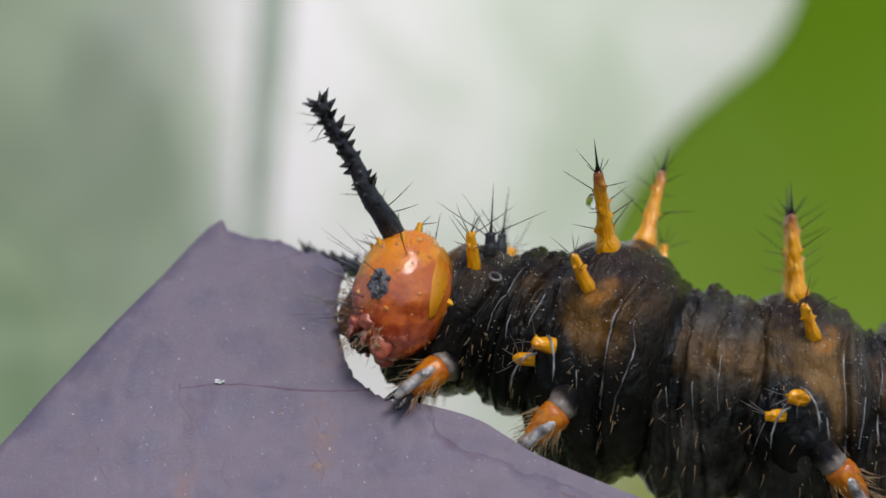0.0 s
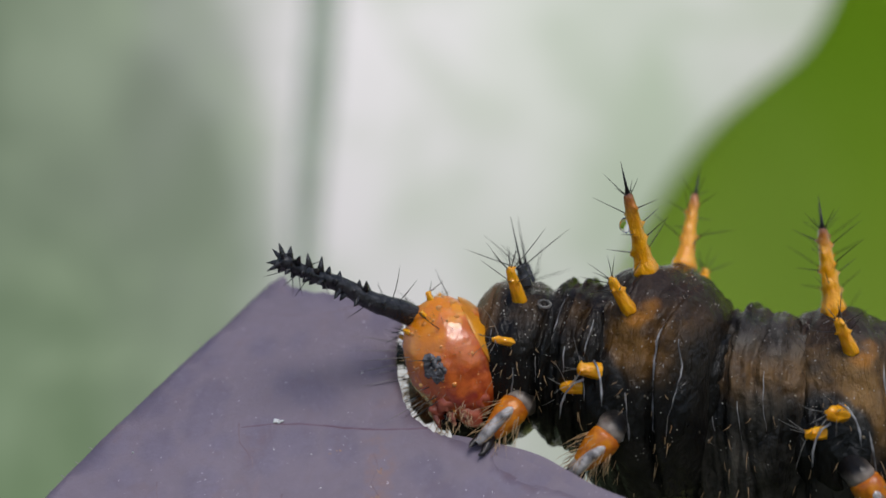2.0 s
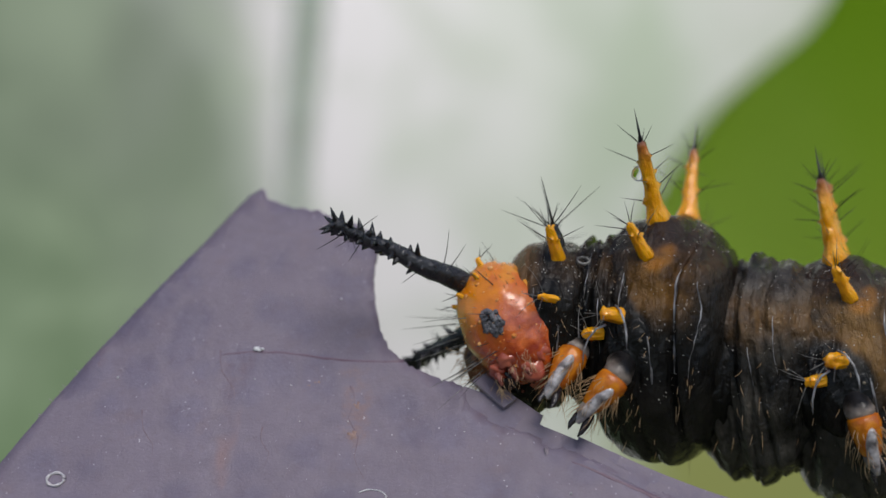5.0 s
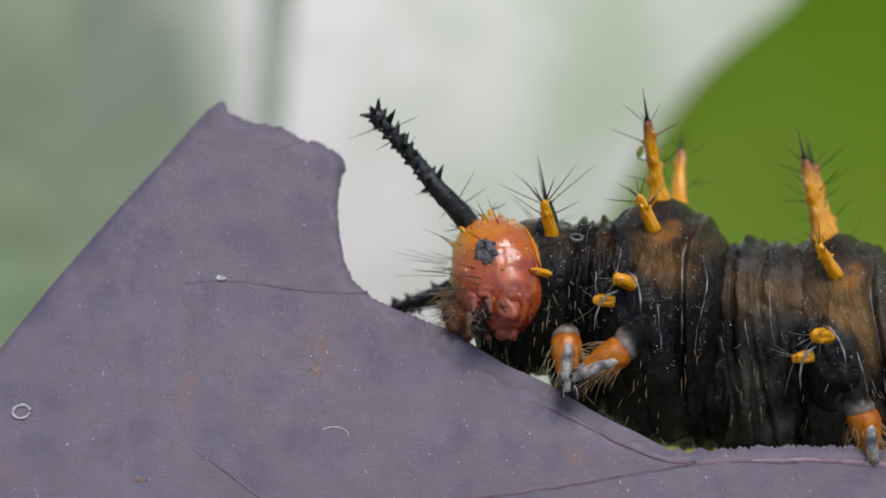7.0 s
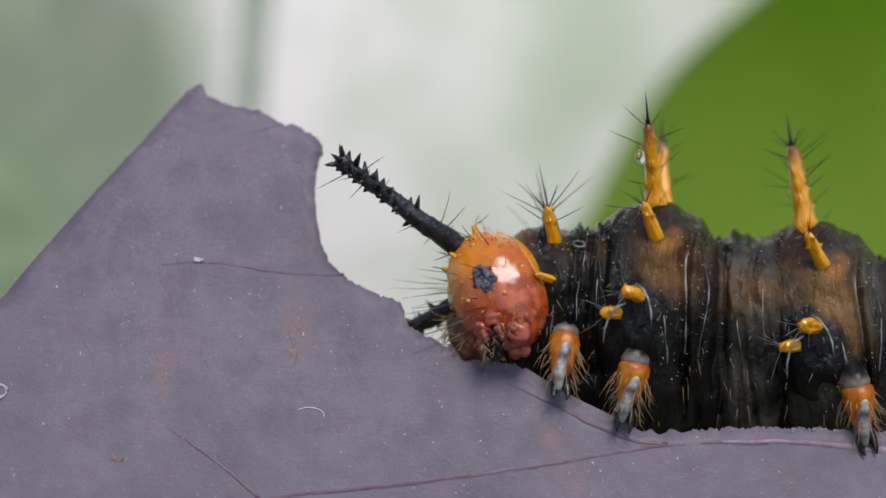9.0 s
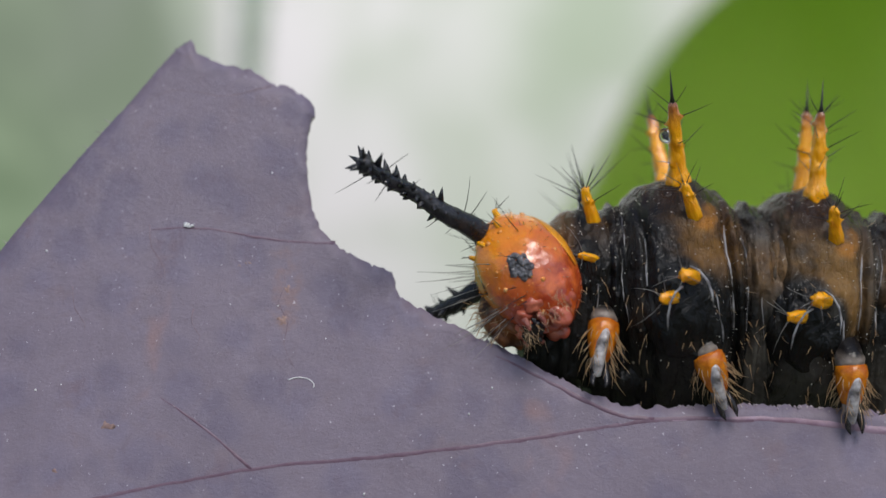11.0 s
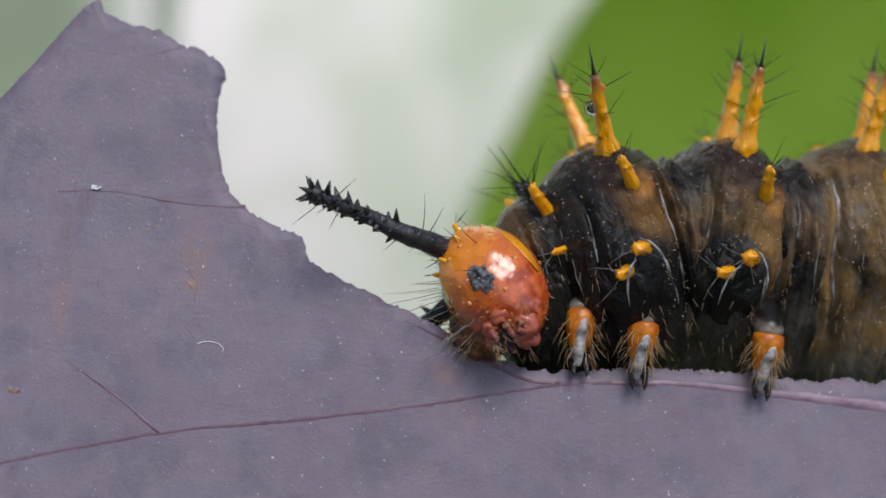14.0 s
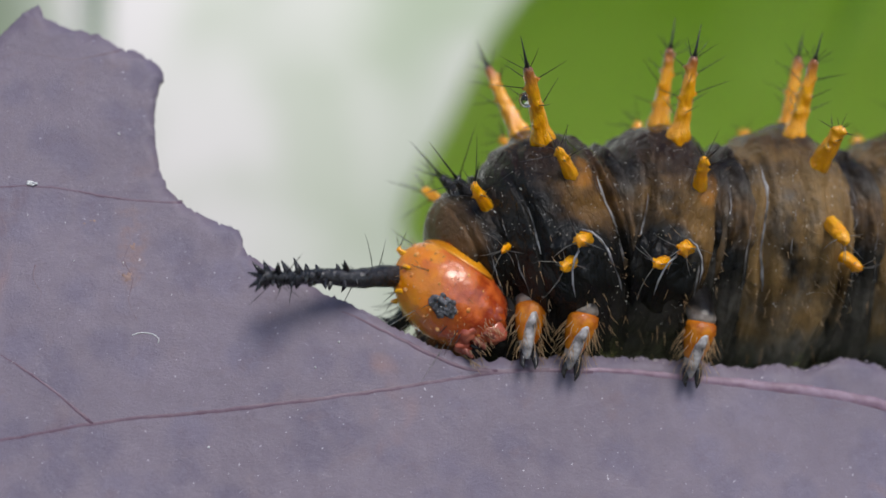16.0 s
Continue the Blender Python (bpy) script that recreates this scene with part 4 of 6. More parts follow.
        hair(bm, (d.x * 1.42, d.y * 1.46, cz + d.z * 1.93), d + Vector((-0.5, 0, 0.3)), r2.uniform(0.35, 1.25), 0.015, 0.12, r2)
    tagged(part("head_hair", bm, BLACK, head, "thin black bristles"), kind="stuff")
    for k, (dx, dy, dz) in enumerate(((-0.35, -0.30, 0.90), (0.05, -0.42, 0.92), (0.15, 0.30, 0.95), (-0.62, -0.62, 0.62), (-0.15, -0.72, 0.72), (-0.80, -0.20, 0.62), (-0.4, 0.5, 0.8))):
        d = Vector((dx, dy, dz)).normalized()
        build_spine(head, skull((d.x * 1.5, d.y * 1.46, d.z * 1.9)), d + Vector((-0.1, 0, 0.2)), 0.26 if k < 3 else 0.18, 0.10 if k < 3 else 0.075, 1, 200 + k, 0.6, SPINE, "small orange wart", tuft=False)
    bm = bmesh.new()
    for k in range(14):
        d = Vector((r2.uniform(-1, -0.55), r2.uniform(-0.7, 0.6), r2.uniform(-0.5, 0.6))).normalized()
        hair(bm, (d.x * 1.52, d.y * 1.46, cz + d.z * 1.92), d + Vector((-0.5, 0, 0.15)), r2.uniform(1.0, 1.9), 0.013, 0.10, r2)
    tagged(part("face_hair", bm, PALE, head, "long thin pale bristles"), kind="stuff")
    # the smooth collar behind the crown
    bm = bmesh.new()
    ring = []
    for a in np.linspace(-2.2, 2.2, 56):
        w = 0.05 + 0.26 * math.cos(a / 2.2 * 1.5)
        row = []
        for k in range(14):
            c = math.tau * k / 14
            x, q = 1.10 + w * math.cos(c), 0.04 * math.sin(c)
            fit = math.sqrt(max(0.05, 1 - (x / 1.42) ** 2))
            row.append(bm.verts.new((x, -(1.43 * fit + 0.02 + q) * math.sin(a), cz + (1.93 * fit + 0.02 + q) * math.cos(a))))
        ring.append(row)
    for lo, hi in zip(ring, ring[1:]):
        for k in range(14):
            bm.faces.new((lo[k], lo[(k + 1) % 14], hi[(k + 1) % 14], hi[k]))
    bm.faces.new(ring[0][::-1])
    bm.faces.new(ring[-1])
    bmesh.ops.recalc_face_normals(bm, faces=bm.faces)
    part("collar", bm, COLLAR, head, "smooth amber collar behind the head")
    return head


def build_horn(head, root, way, length, seed):
    """A long black horn studded with thorns and a few bristles."""
    rng = random.Random(seed)
    at = Matrix.Translation(root * 0.001) @ turn_to(way)
    bm = bmesh.new()
    n = 26
    tube(bm, [(0.04 * math.sin(i * 0.5), 0.03 * math.cos(i * 0.4), -0.25 + (length + 0.25) * i / n) for i in range(n + 1)],
         [(0.36 - 0.17 * min(1, i / n * 1.3)) * (1 + 0.12 * noise.noise(Vector((i * 0.7, seed, 0)))) for i in range(n + 1)], 14)
    blob(bm, (0, 0, length), (0.25, 0.25, 0.24), 8, 12, 0.4, seed)
    part("horn", bm, HORN, head, "long black thorny horn", at)
    bm = bmesh.new()
    for k in range(44):
        f, a = 0.22 + 0.80 * k / 44, k * 2.4 + rng.uniform(-0.4, 0.4)
        r, s = 0.17, rng.choice((0.10, 0.16, 0.22, 0.30, 0.40))
        d = Vector((math.cos(a), math.sin(a), rng.uniform(0.2, 0.6)))
        p = Vector((r * math.cos(a), r * math.sin(a), f * length))
        tube(bm, [p - d * 0.05, p + d * s * 0.55, p + d * s], [0.13, 0.065, 0.012], 6)
    for k in range(6):
        a = k * 1.05
        d = Vector((math.cos(a), math.sin(a), 0.9))
        p = Vector((0, 0, length))
        tube(bm, [p, p + d * 0.25, p + d * 0.42], [0.10, 0.07, 0.008], 6)
    tagged(part("thorn", bm, HORN, head, "short black thorns", at), kind="stuff")
    bm = bmesh.new()
    for k in range(13):
        f, a = rng.uniform(0.15, 1.0), rng.uniform(0, math.tau)
        hair(bm, (0.2 * math.cos(a), 0.2 * math.sin(a), f * length), (math.cos(a), math.sin(a), rng.uniform(-0.2, 0.6)), rng.uniform(0.5, 1.2), 0.016, 0.15, rng)
    part("bristles", bm, BLACK, head, "", at)


def build_leg(body):
    """A jointed front leg: socket, orange shank, pale shin and black claw, hanging along -z."""
    bm = bmesh.new()
    tube(bm, [(0, 1.3, 0.42), (0, 0.8, 0.22), (0, 0.36, 0.04), (0, 0.10, -0.10), (0, 0.02, -0.17), (0, -0.02, -0.21), (0, -0.04, -0.34)], [0.48, 0.45, 0.42, 0.39, 0.42, 0.39, 0.34], 24)
    leg = part("leg", bm, SOCKET, body, "jointed front leg with orange shank and black claw")
    bm = bmesh.new()
    tube(bm, [(0, -0.05, -0.20), (0, -0.06, -0.28), (0.01, -0.07, -0.48), (0, -0.07, -0.74), (0, -0.08, -1.0), (-0.01, -0.10, -1.25), (-0.02, -0.12, -1.52)], [0.33, 0.43, 0.46, 0.43, 0.37, 0.30, 0.17], 24)
    part("shank", bm, LEGSKIN, leg, "glossy orange shank")
    bm = bmesh.new()
    tube(bm, [(0.05, -0.42, -0.40), (0.03, -0.44, -0.60), (-0.02, -0.42, -0.90), (-0.05, -0.37, -1.25), (-0.08, -0.34, -1.60), (-0.06, -0.32, -1.86)], [0.06, 0.13, 0.165, 0.17, 0.16, 0.09], 16)
    part("shin", bm, SHANK, leg, "shiny grey shin")
    bm = bmesh.new()
    tube(bm, [(-0.03, -0.12, -1.35), (-0.05, -0.14, -1.62), (-0.06, -0.18, -1.82)], [0.24, 0.22, 0.10], 14)
    part("ankle", bm, SOCKET, leg, "dark wrinkled ankle")
    bm = bmesh.new()
    for side in (-0.10, 0.12):
        tube(bm, [(side, -0.18, -1.45), (side * 1.5, -0.28, -1.75), (side * 1.8, -0.34, -2.0), (side * 1.5, -0.46, -2.14)], [0.12, 0.12, 0.075, 0.015], 12)
    part("claw", bm, CLAW, leg, "hooked black claw")
    bm = bmesh.new()
    rng = random.Random(4)
    for k in range(70):
        a, f = rng.uniform(0, math.tau), rng.uniform(0.45, 1.55)
        r = 0.44 - 0.22 * max(0, f - 0.8)
        hair(bm, (r * math.cos(a), -0.08 + r * math.sin(a), -f), (math.cos(a) * 0.7, math.sin(a) * 0.7, -1.0), rng.uniform(0.25, 0.75), 0.011, 0.35, rng)
    tagged(part("leg_hair", bm, GOLD, leg, "fringe of golden hairs"), kind="stuff")
    return leg


build_setting()
green_leaf = build_green_leaf()
build_stem()
leaf, bites = build_leaf()
head, segments, folds, near_legs, far_legs = build_caterpillar()
prothorax, mesothorax, metathorax, abdomen_front, abdomen_rear = segments


def motions():
    """Keys of all that moves: the swaying leaf, the caterpillar's parts, the bites that it takes."""
    walk(leaf, [
        (0, mm(-6.053, 0.362, -1.835, -32.8, -3.4, 0.2)), (0.5, mm(-5.977, 0.364, -1.974, -33.7, -3.5, 0.2)),
        (1, mm(-5.909, 0.354, -2.008, -34.0, -3.3, 0.2)), (1.5, mm(-5.792, 0.321, -2.362, -41.0, -3.2, 0.7)),
        (2, mm(-5.770, 0.368, -2.410, -41.5, -3.7, 0.3)), (2.5, mm(-5.847, 0.366, -2.100, -36.3, -5.2, 0.4)),
        (3, mm(-5.930, 0.359, -2.012, -32.9, -2.8, 0.2)), (3.5, mm(-6.105, 1.205, -2.037, -30.6, -1.4, 1.3)),
        (4, mm(-6.111, 1.218, -2.118, -31.6, -2.0, 0.6)), (6.5, mm(-6.469, 1.301, -1.109, -24.3, -1.6, 0.3)),
        (7, mm(-6.502, 1.044, -0.841, -20.7, -1.1, 0.1)), (7.5, mm(-6.600, 1.282, -1.055, -23.5, -1.5, 0.3)),
        (8, mm(-6.581, 1.373, -0.954, -22.4, -1.3, 0.0)), (10.5, mm(-6.811, 1.204, -0.721, -18.7, -0.1, 0.2)),
        (11, mm(-6.909, 1.126, -0.739, -16.7, 0.1, 0.1)), (11.5, mm(-6.963, 1.069, -0.839, -17.6, 0.1, 0.1)),
        (12, mm(-6.984, 1.145, -0.847, -18.1, 0.3, -0.0)), (12.5, mm(-7.059, 0.999, -0.887, -18.1, 0.2, 0.0)),
        (13, mm(-7.129, 1.252, -0.996, -18.4, 0.2, 0.1)), (13.5, mm(-7.109, 1.215, -0.912, -16.5, 0.6, -0.0)),
        (14, mm(-7.136, 1.337, -0.867, -16.8, 0.8, -0.2)), (14.5, mm(-7.065, 0.993, -0.662, -13.8, 1.9, -0.5)),
        (15, mm(-7.103, 1.377, -0.774, -15.7, 1.4, -0.5)), (15.5, mm(-7.049, 1.582, -0.799, -18.5, 1.5, -0.4)),
        (16, mm(-7.083, 2.005, -0.973, -23.4, 0.9, -0.2)),
    ])
    walk(green_leaf, [(0, mm(-3.5, 0, 2.5)), (1.5, mm(-6, 0, 8)), (3.5, mm(-5.5, 0, 2.0)), (7, mm(0, 0, 0)), (16, mm(0, 0, 0))])
    walk(head, [
        (0, mm(-0.879, 0.132, 0.395, -18.3, 12.2, -8.6)), (0.5, mm(-1.024, 0.513, -0.123, -22.4, -1.1, -17.4)),
        (1, mm(-0.817, 0.685, -0.380, -26.2, -11.8, -8.5)), (1.5, mm(-0.773, 0.880, -0.859, -19.0, -21.1, -7.1)),
        (2, mm(-0.629, 0.902, -0.867, -7.4, -22.8, -5.8)), (2.5, mm(-0.269, 0.848, -0.673, -5.1, -26.4, 2.0)),
        (3, mm(0.327, 0.588, -0.846, -26.3, -23.4, -2.0)), (3.5, mm(0.427, 0.580, -0.945, -34.1, -26.9, 4.9)),
        (4, mm(0.587, 0.792, -1.352, -23.9, -27.6, 1.2)), (6.5, mm(1.983, 0.787, -1.371, -27.8, -28.7, 8.2)),
        (7, mm(1.659, 0.489, -0.932, -44.1, -6.0, 6.7)), (7.5, mm(1.009, 0.422, -1.368, -37.6, -1.9, 3.9)),
        (8, mm(1.287, 0.636, -1.550, -34.2, -13.7, 2.7)), (10.5, mm(3.131, -0.127, -2.322, -45.2, -21.1, 17.4)),
        (11, mm(3.075, 0.201, -2.329, -35.5, -26.2, 15.9)), (11.5, mm(3.393, -0.391, -2.737, -39.1, -23.5, 13.3)),
        (12, mm(3.573, -0.132, -2.961, -31.4, -27.5, 8.4)), (12.5, mm(3.755, -0.030, -3.301, -29.5, -27.0, 9.0)),
        (13, mm(4.139, -0.347, -3.550, -34.2, -28.0, 10.4)), (13.5, mm(4.385, -0.247, -3.768, -37.1, -30.6, 4.9)),
        (14, mm(4.380, -0.340, -3.809, -40.2, -31.5, 11.3)), (14.5, mm(5.009, -0.112, -4.332, -36.3, -32.9, 4.9)),
        (15, mm(5.048, -0.283, -4.311, -40.0, -38.5, 18.0)), (15.5, mm(5.169, -0.211, -4.347, -42.7, -39.3, 15.8)),
        (16, mm(5.175, 0.786, -4.455, -25.6, -49.5, 7.9)),
    ])
    walk(prothorax, [
        (0, mm(1.147, 1.660, 0.146, 2.8, 25.6, -21.1)), (0.5, mm(1.067, 1.663, -0.038, 3.2, 20.2, -18.0)),
        (1, mm(1.132, 1.662, -0.150, 4.1, 15.2, -14.8)), (1.5, mm(1.089, 1.658, -0.362, 5.1, 10.5, -11.5)),
        (2, mm(1.174, 1.662, -0.343, 4.7, 8.5, -9.2)), (2.5, mm(1.399, 1.665, -0.312, 4.2, 6.7, -7.0)),
        (3, mm(1.516, 1.668, -0.478, 3.6, 4.8, -4.9)), (3.5, mm(1.767, 1.670, -0.544, 3.0, 2.9, -3.1)),
        (4, mm(1.936, 1.673, -0.700, 2.4, 3.4, -3.0)), (6.5, mm(3.039, 1.682, -0.871, -0.6, 6.6, -3.3)),
        (7, mm(2.971, 1.684, -1.107, -1.4, 7.2, -3.0)), (7.5, mm(3.124, 1.690, -1.242, -3.3, 9.4, -3.5)),
        (8, mm(3.149, 1.691, -1.443, -4.0, 8.9, -2.7)), (10.5, mm(4.631, 2.017, -2.222, -6.8, 4.4, -1.9)),
        (11, mm(4.844, 2.019, -2.307, -7.3, 2.9, -2.0)), (11.5, mm(5.294, 2.016, -2.442, -6.2, -1.6, -0.8)),
        (12, mm(5.560, 2.013, -2.582, -4.7, -6.1, 0.7)), (12.5, mm(5.690, 2.008, -2.746, -3.1, -10.3, 2.7)),
        (13, mm(5.923, 2.009, -2.854, -3.0, -12.9, 3.5)), (13.5, mm(6.138, 2.008, -2.937, -2.9, -15.2, 4.4)),
        (14, mm(6.248, 2.007, -3.083, -2.6, -17.5, 5.8)), (14.5, mm(6.440, 2.007, -3.425, -2.5, -19.6, 7.5)),
        (15, mm(6.421, 1.999, -3.285, -0.9, -20.8, 10.4)), (15.5, mm(6.297, 1.989, -3.207, 0.7, -22.1, 13.6)),
        (16, mm(6.144, 1.974, -3.021, 2.0, -23.5, 16.3)),
    ])
    walk(mesothorax, [
        (0, mm(5.308, 2.105, -0.833, 5.7, 13.1, -35.2)), (0.5, mm(5.289, 2.112, -0.884, 5.4, 10.7, -35.5)),
        (1, mm(5.305, 2.099, -0.946, 5.0, 9.3, -35.9)), (1.5, mm(5.286, 2.066, -1.032, 5.1, 7.1, -36.2)),
        (2, mm(5.278, 2.058, -1.009, 5.0, 6.8, -36.3)), (2.5, mm(5.400, 2.113, -0.987, 3.8, 7.4, -36.8)),
        (3, mm(5.489, 2.155, -1.004, 3.8, 7.0, -36.6)), (3.5, mm(5.553, 2.100, -1.015, 3.4, 6.8, -37.1)),
        (4, mm(5.611, 2.092, -1.082, 3.4, 5.7, -36.1)), (6.5, mm(6.534, 2.528, -1.284, -4.8, -0.2, -25.4)),
        (7, mm(6.660, 2.541, -1.702, -7.2, 0.3, -24.7)), (7.5, mm(6.715, 2.361, -1.553, -4.0, 2.1, -22.0)),
        (8, mm(6.831, 2.274, -1.826, -3.4, 2.0, -20.1)), (10.5, mm(7.097, 2.053, -2.427, -2.4, 0.9, -6.4)),
        (11, mm(7.530, 2.023, -2.537, -1.4, -3.6, -2.0)), (11.5, mm(7.653, 1.975, -2.479, -0.1, -5.2, -1.4)),
        (12, mm(7.794, 1.994, -2.547, 0.0, -6.4, -0.4)), (12.5, mm(7.900, 1.920, -2.612, 0.9, -8.7, 0.8)),
        (13, mm(8.014, 1.892, -2.561, 1.4, -11.4, 1.4)), (13.5, mm(8.100, 1.923, -2.662, 1.2, -11.7, 2.3)),
        (14, mm(8.162, 1.855, -2.735, 1.6, -12.8, 3.3)), (14.5, mm(8.259, 1.848, -2.987, 1.3, -14.4, 4.8)),
        (15, mm(8.292, 1.855, -2.840, 2.3, -15.0, 4.5)), (15.5, mm(8.264, 1.863, -2.786, 2.8, -15.1, 4.7)),
        (16, mm(8.277, 1.868, -2.576, 3.8, -16.2, 4.5)),
    ])
    walk(metathorax, [
        (0, mm(11.076, 2.553, -2.434, 2.5, 2.2, -13.1)), (0.5, mm(10.996, 2.554, -2.404, 2.2, 1.2, -13.7)),
        (1, mm(10.979, 2.551, -2.397, 1.9, 0.3, -14.4)), (1.5, mm(10.931, 2.525, -2.305, 2.3, -1.4, -15.3)),
        (2, mm(10.842, 2.506, -2.298, 2.4, -1.4, -15.5)), (2.5, mm(10.889, 2.518, -2.383, 1.7, -0.7, -15.6)),
        (3, mm(10.972, 2.512, -2.411, 1.4, -1.3, -16.2)), (3.5, mm(11.073, 2.515, -2.416, 1.1, -2.0, -16.8)),
        (4, mm(11.206, 2.490, -2.389, 1.3, -3.2, -17.9)), (6.5, mm(11.889, 2.434, -2.450, 0.4, -5.9, -22.5)),
        (7, mm(12.123, 2.431, -2.764, -0.3, -7.2, -23.5)), (7.5, mm(12.155, 2.368, -2.519, 1.6, -6.7, -22.8)),
        (8, mm(12.218, 2.414, -2.655, 0.8, -7.7, -22.1)), (10.5, mm(11.521, 2.397, -2.922, 3.1, 4.0, -7.9)),
        (11, mm(11.414, 2.361, -2.912, 4.1, 6.1, -5.0)), (11.5, mm(11.339, 2.367, -2.787, 4.7, 8.3, -3.3)),
        (12, mm(11.287, 2.331, -2.746, 6.0, 8.8, -0.9)), (12.5, mm(11.301, 2.296, -2.716, 7.3, 9.6, 0.6)),
        (13, mm(11.260, 2.274, -2.571, 8.3, 10.2, 1.7)), (13.5, mm(11.304, 2.273, -2.636, 8.3, 10.6, 2.5)),
        (14, mm(11.393, 2.261, -2.662, 9.2, 10.6, 3.0)), (14.5, mm(11.402, 2.242, -2.874, 9.4, 10.9, 3.9)),
        (15, mm(11.397, 2.240, -2.731, 9.9, 11.0, 4.4)), (15.5, mm(11.352, 2.232, -2.681, 10.8, 11.0, 5.1)),
        (16, mm(11.328, 2.205, -2.491, 11.6, 10.1, 5.2)),
    ])
    walk(abdomen_front, [
        (0, mm(16.356, 2.886, -3.342, 1.5, 3.6, -7.9)), (0.5, mm(16.242, 2.882, -3.291, 1.3, 2.9, -8.2)),
        (1, mm(16.205, 2.876, -3.271, 1.2, 2.3, -8.7)), (1.5, mm(16.128, 2.847, -3.160, 1.4, 1.4, -9.2)),
        (2, mm(16.006, 2.823, -3.133, 1.4, 1.2, -9.3)), (2.5, mm(16.032, 2.832, -3.205, 1.0, 1.5, -9.4)),
        (3, mm(16.111, 2.826, -3.231, 0.9, 1.1, -9.7)), (3.5, mm(16.229, 2.831, -3.246, 0.7, 0.9, -10.1)),
        (4, mm(16.384, 2.809, -3.233, 0.8, 0.3, -10.8)), (6.5, mm(16.948, 2.737, -3.220, 0.2, -1.6, -13.5)),
        (7, mm(17.218, 2.739, -3.557, -0.2, -2.0, -14.1)), (7.5, mm(17.233, 2.673, -3.300, 0.9, -1.9, -13.7)),
        (8, mm(17.265, 2.715, -3.418, 0.5, -2.6, -13.3)), (10.5, mm(16.149, 2.640, -3.423, 1.8, 1.1, -4.7)),
        (11, mm(15.811, 2.571, -3.268, 2.5, 0.9, -3.0)), (11.5, mm(15.651, 2.566, -3.091, 2.8, 1.6, -2.0)),
        (12, mm(15.513, 2.517, -2.996, 3.6, 1.4, -0.6)), (12.5, mm(15.489, 2.478, -2.942, 4.4, 1.6, 0.4)),
        (13, mm(15.382, 2.447, -2.756, 5.0, 1.6, 1.0)), (13.5, mm(15.407, 2.443, -2.808, 5.0, 1.6, 1.5)),
        (14, mm(15.510, 2.433, -2.843, 5.5, 1.7, 1.8)), (14.5, mm(15.482, 2.408, -3.032, 5.7, 1.7, 2.3)),
        (15, mm(15.461, 2.404, -2.879, 6.0, 1.7, 2.6)), (15.5, mm(15.407, 2.395, -2.824, 6.5, 1.6, 3.0)),
        (16, mm(15.366, 2.366, -2.623, 7.0, 1.1, 3.1)),
    ])
    walk(abdomen_rear, [
        (0, mm(21.900, 3.236, -4.295, 1.0, 2.5, -5.5)), (0.5, mm(21.750, 3.227, -4.222, 0.9, 2.1, -5.8)),
        (1, mm(21.691, 3.218, -4.189, 0.8, 1.6, -6.1)), (1.5, mm(21.584, 3.184, -4.059, 1.0, 1.0, -6.4)),
        (2, mm(21.428, 3.156, -4.011, 1.0, 0.8, -6.5)), (2.5, mm(21.432, 3.162, -4.068, 0.7, 1.0, -6.6)),
        (3, mm(21.508, 3.155, -4.092, 0.6, 0.8, -6.8)), (3.5, mm(21.643, 3.163, -4.118, 0.5, 0.6, -7.1)),
        (4, mm(21.820, 3.144, -4.119, 0.6, 0.2, -7.5)), (6.5, mm(22.260, 3.055, -4.028, 0.2, -1.1, -9.4)),
        (7, mm(22.568, 3.062, -4.389, -0.1, -1.4, -9.9)), (7.5, mm(22.565, 2.993, -4.121, 0.7, -1.3, -9.6)),
        (8, mm(22.565, 3.031, -4.218, 0.4, -1.8, -9.3)), (10.5, mm(21.009, 2.895, -3.949, 1.3, 0.8, -3.3)),
        (11, mm(20.427, 2.792, -3.642, 1.7, 0.7, -2.1)), (11.5, mm(20.180, 2.775, -3.409, 2.0, 1.1, -1.4)),
        (12, mm(19.950, 2.714, -3.258, 2.5, 1.0, -0.4)), (12.5, mm(19.885, 2.668, -3.178, 3.1, 1.1, 0.3)),
        (13, mm(19.710, 2.628, -2.949, 3.5, 1.1, 0.7)), (13.5, mm(19.715, 2.622, -2.989, 3.5, 1.2, 1.0)),
        (14, mm(19.833, 2.613, -3.033, 3.9, 1.2, 1.3)), (14.5, mm(19.767, 2.583, -3.198, 4.0, 1.2, 1.6)),
        (15, mm(19.727, 2.577, -3.034, 4.2, 1.2, 1.8)), (15.5, mm(19.666, 2.567, -2.974, 4.5, 1.1, 2.1)),
        (16, mm(19.606, 2.535, -2.761, 4.9, 0.8, 2.2)),
    ])
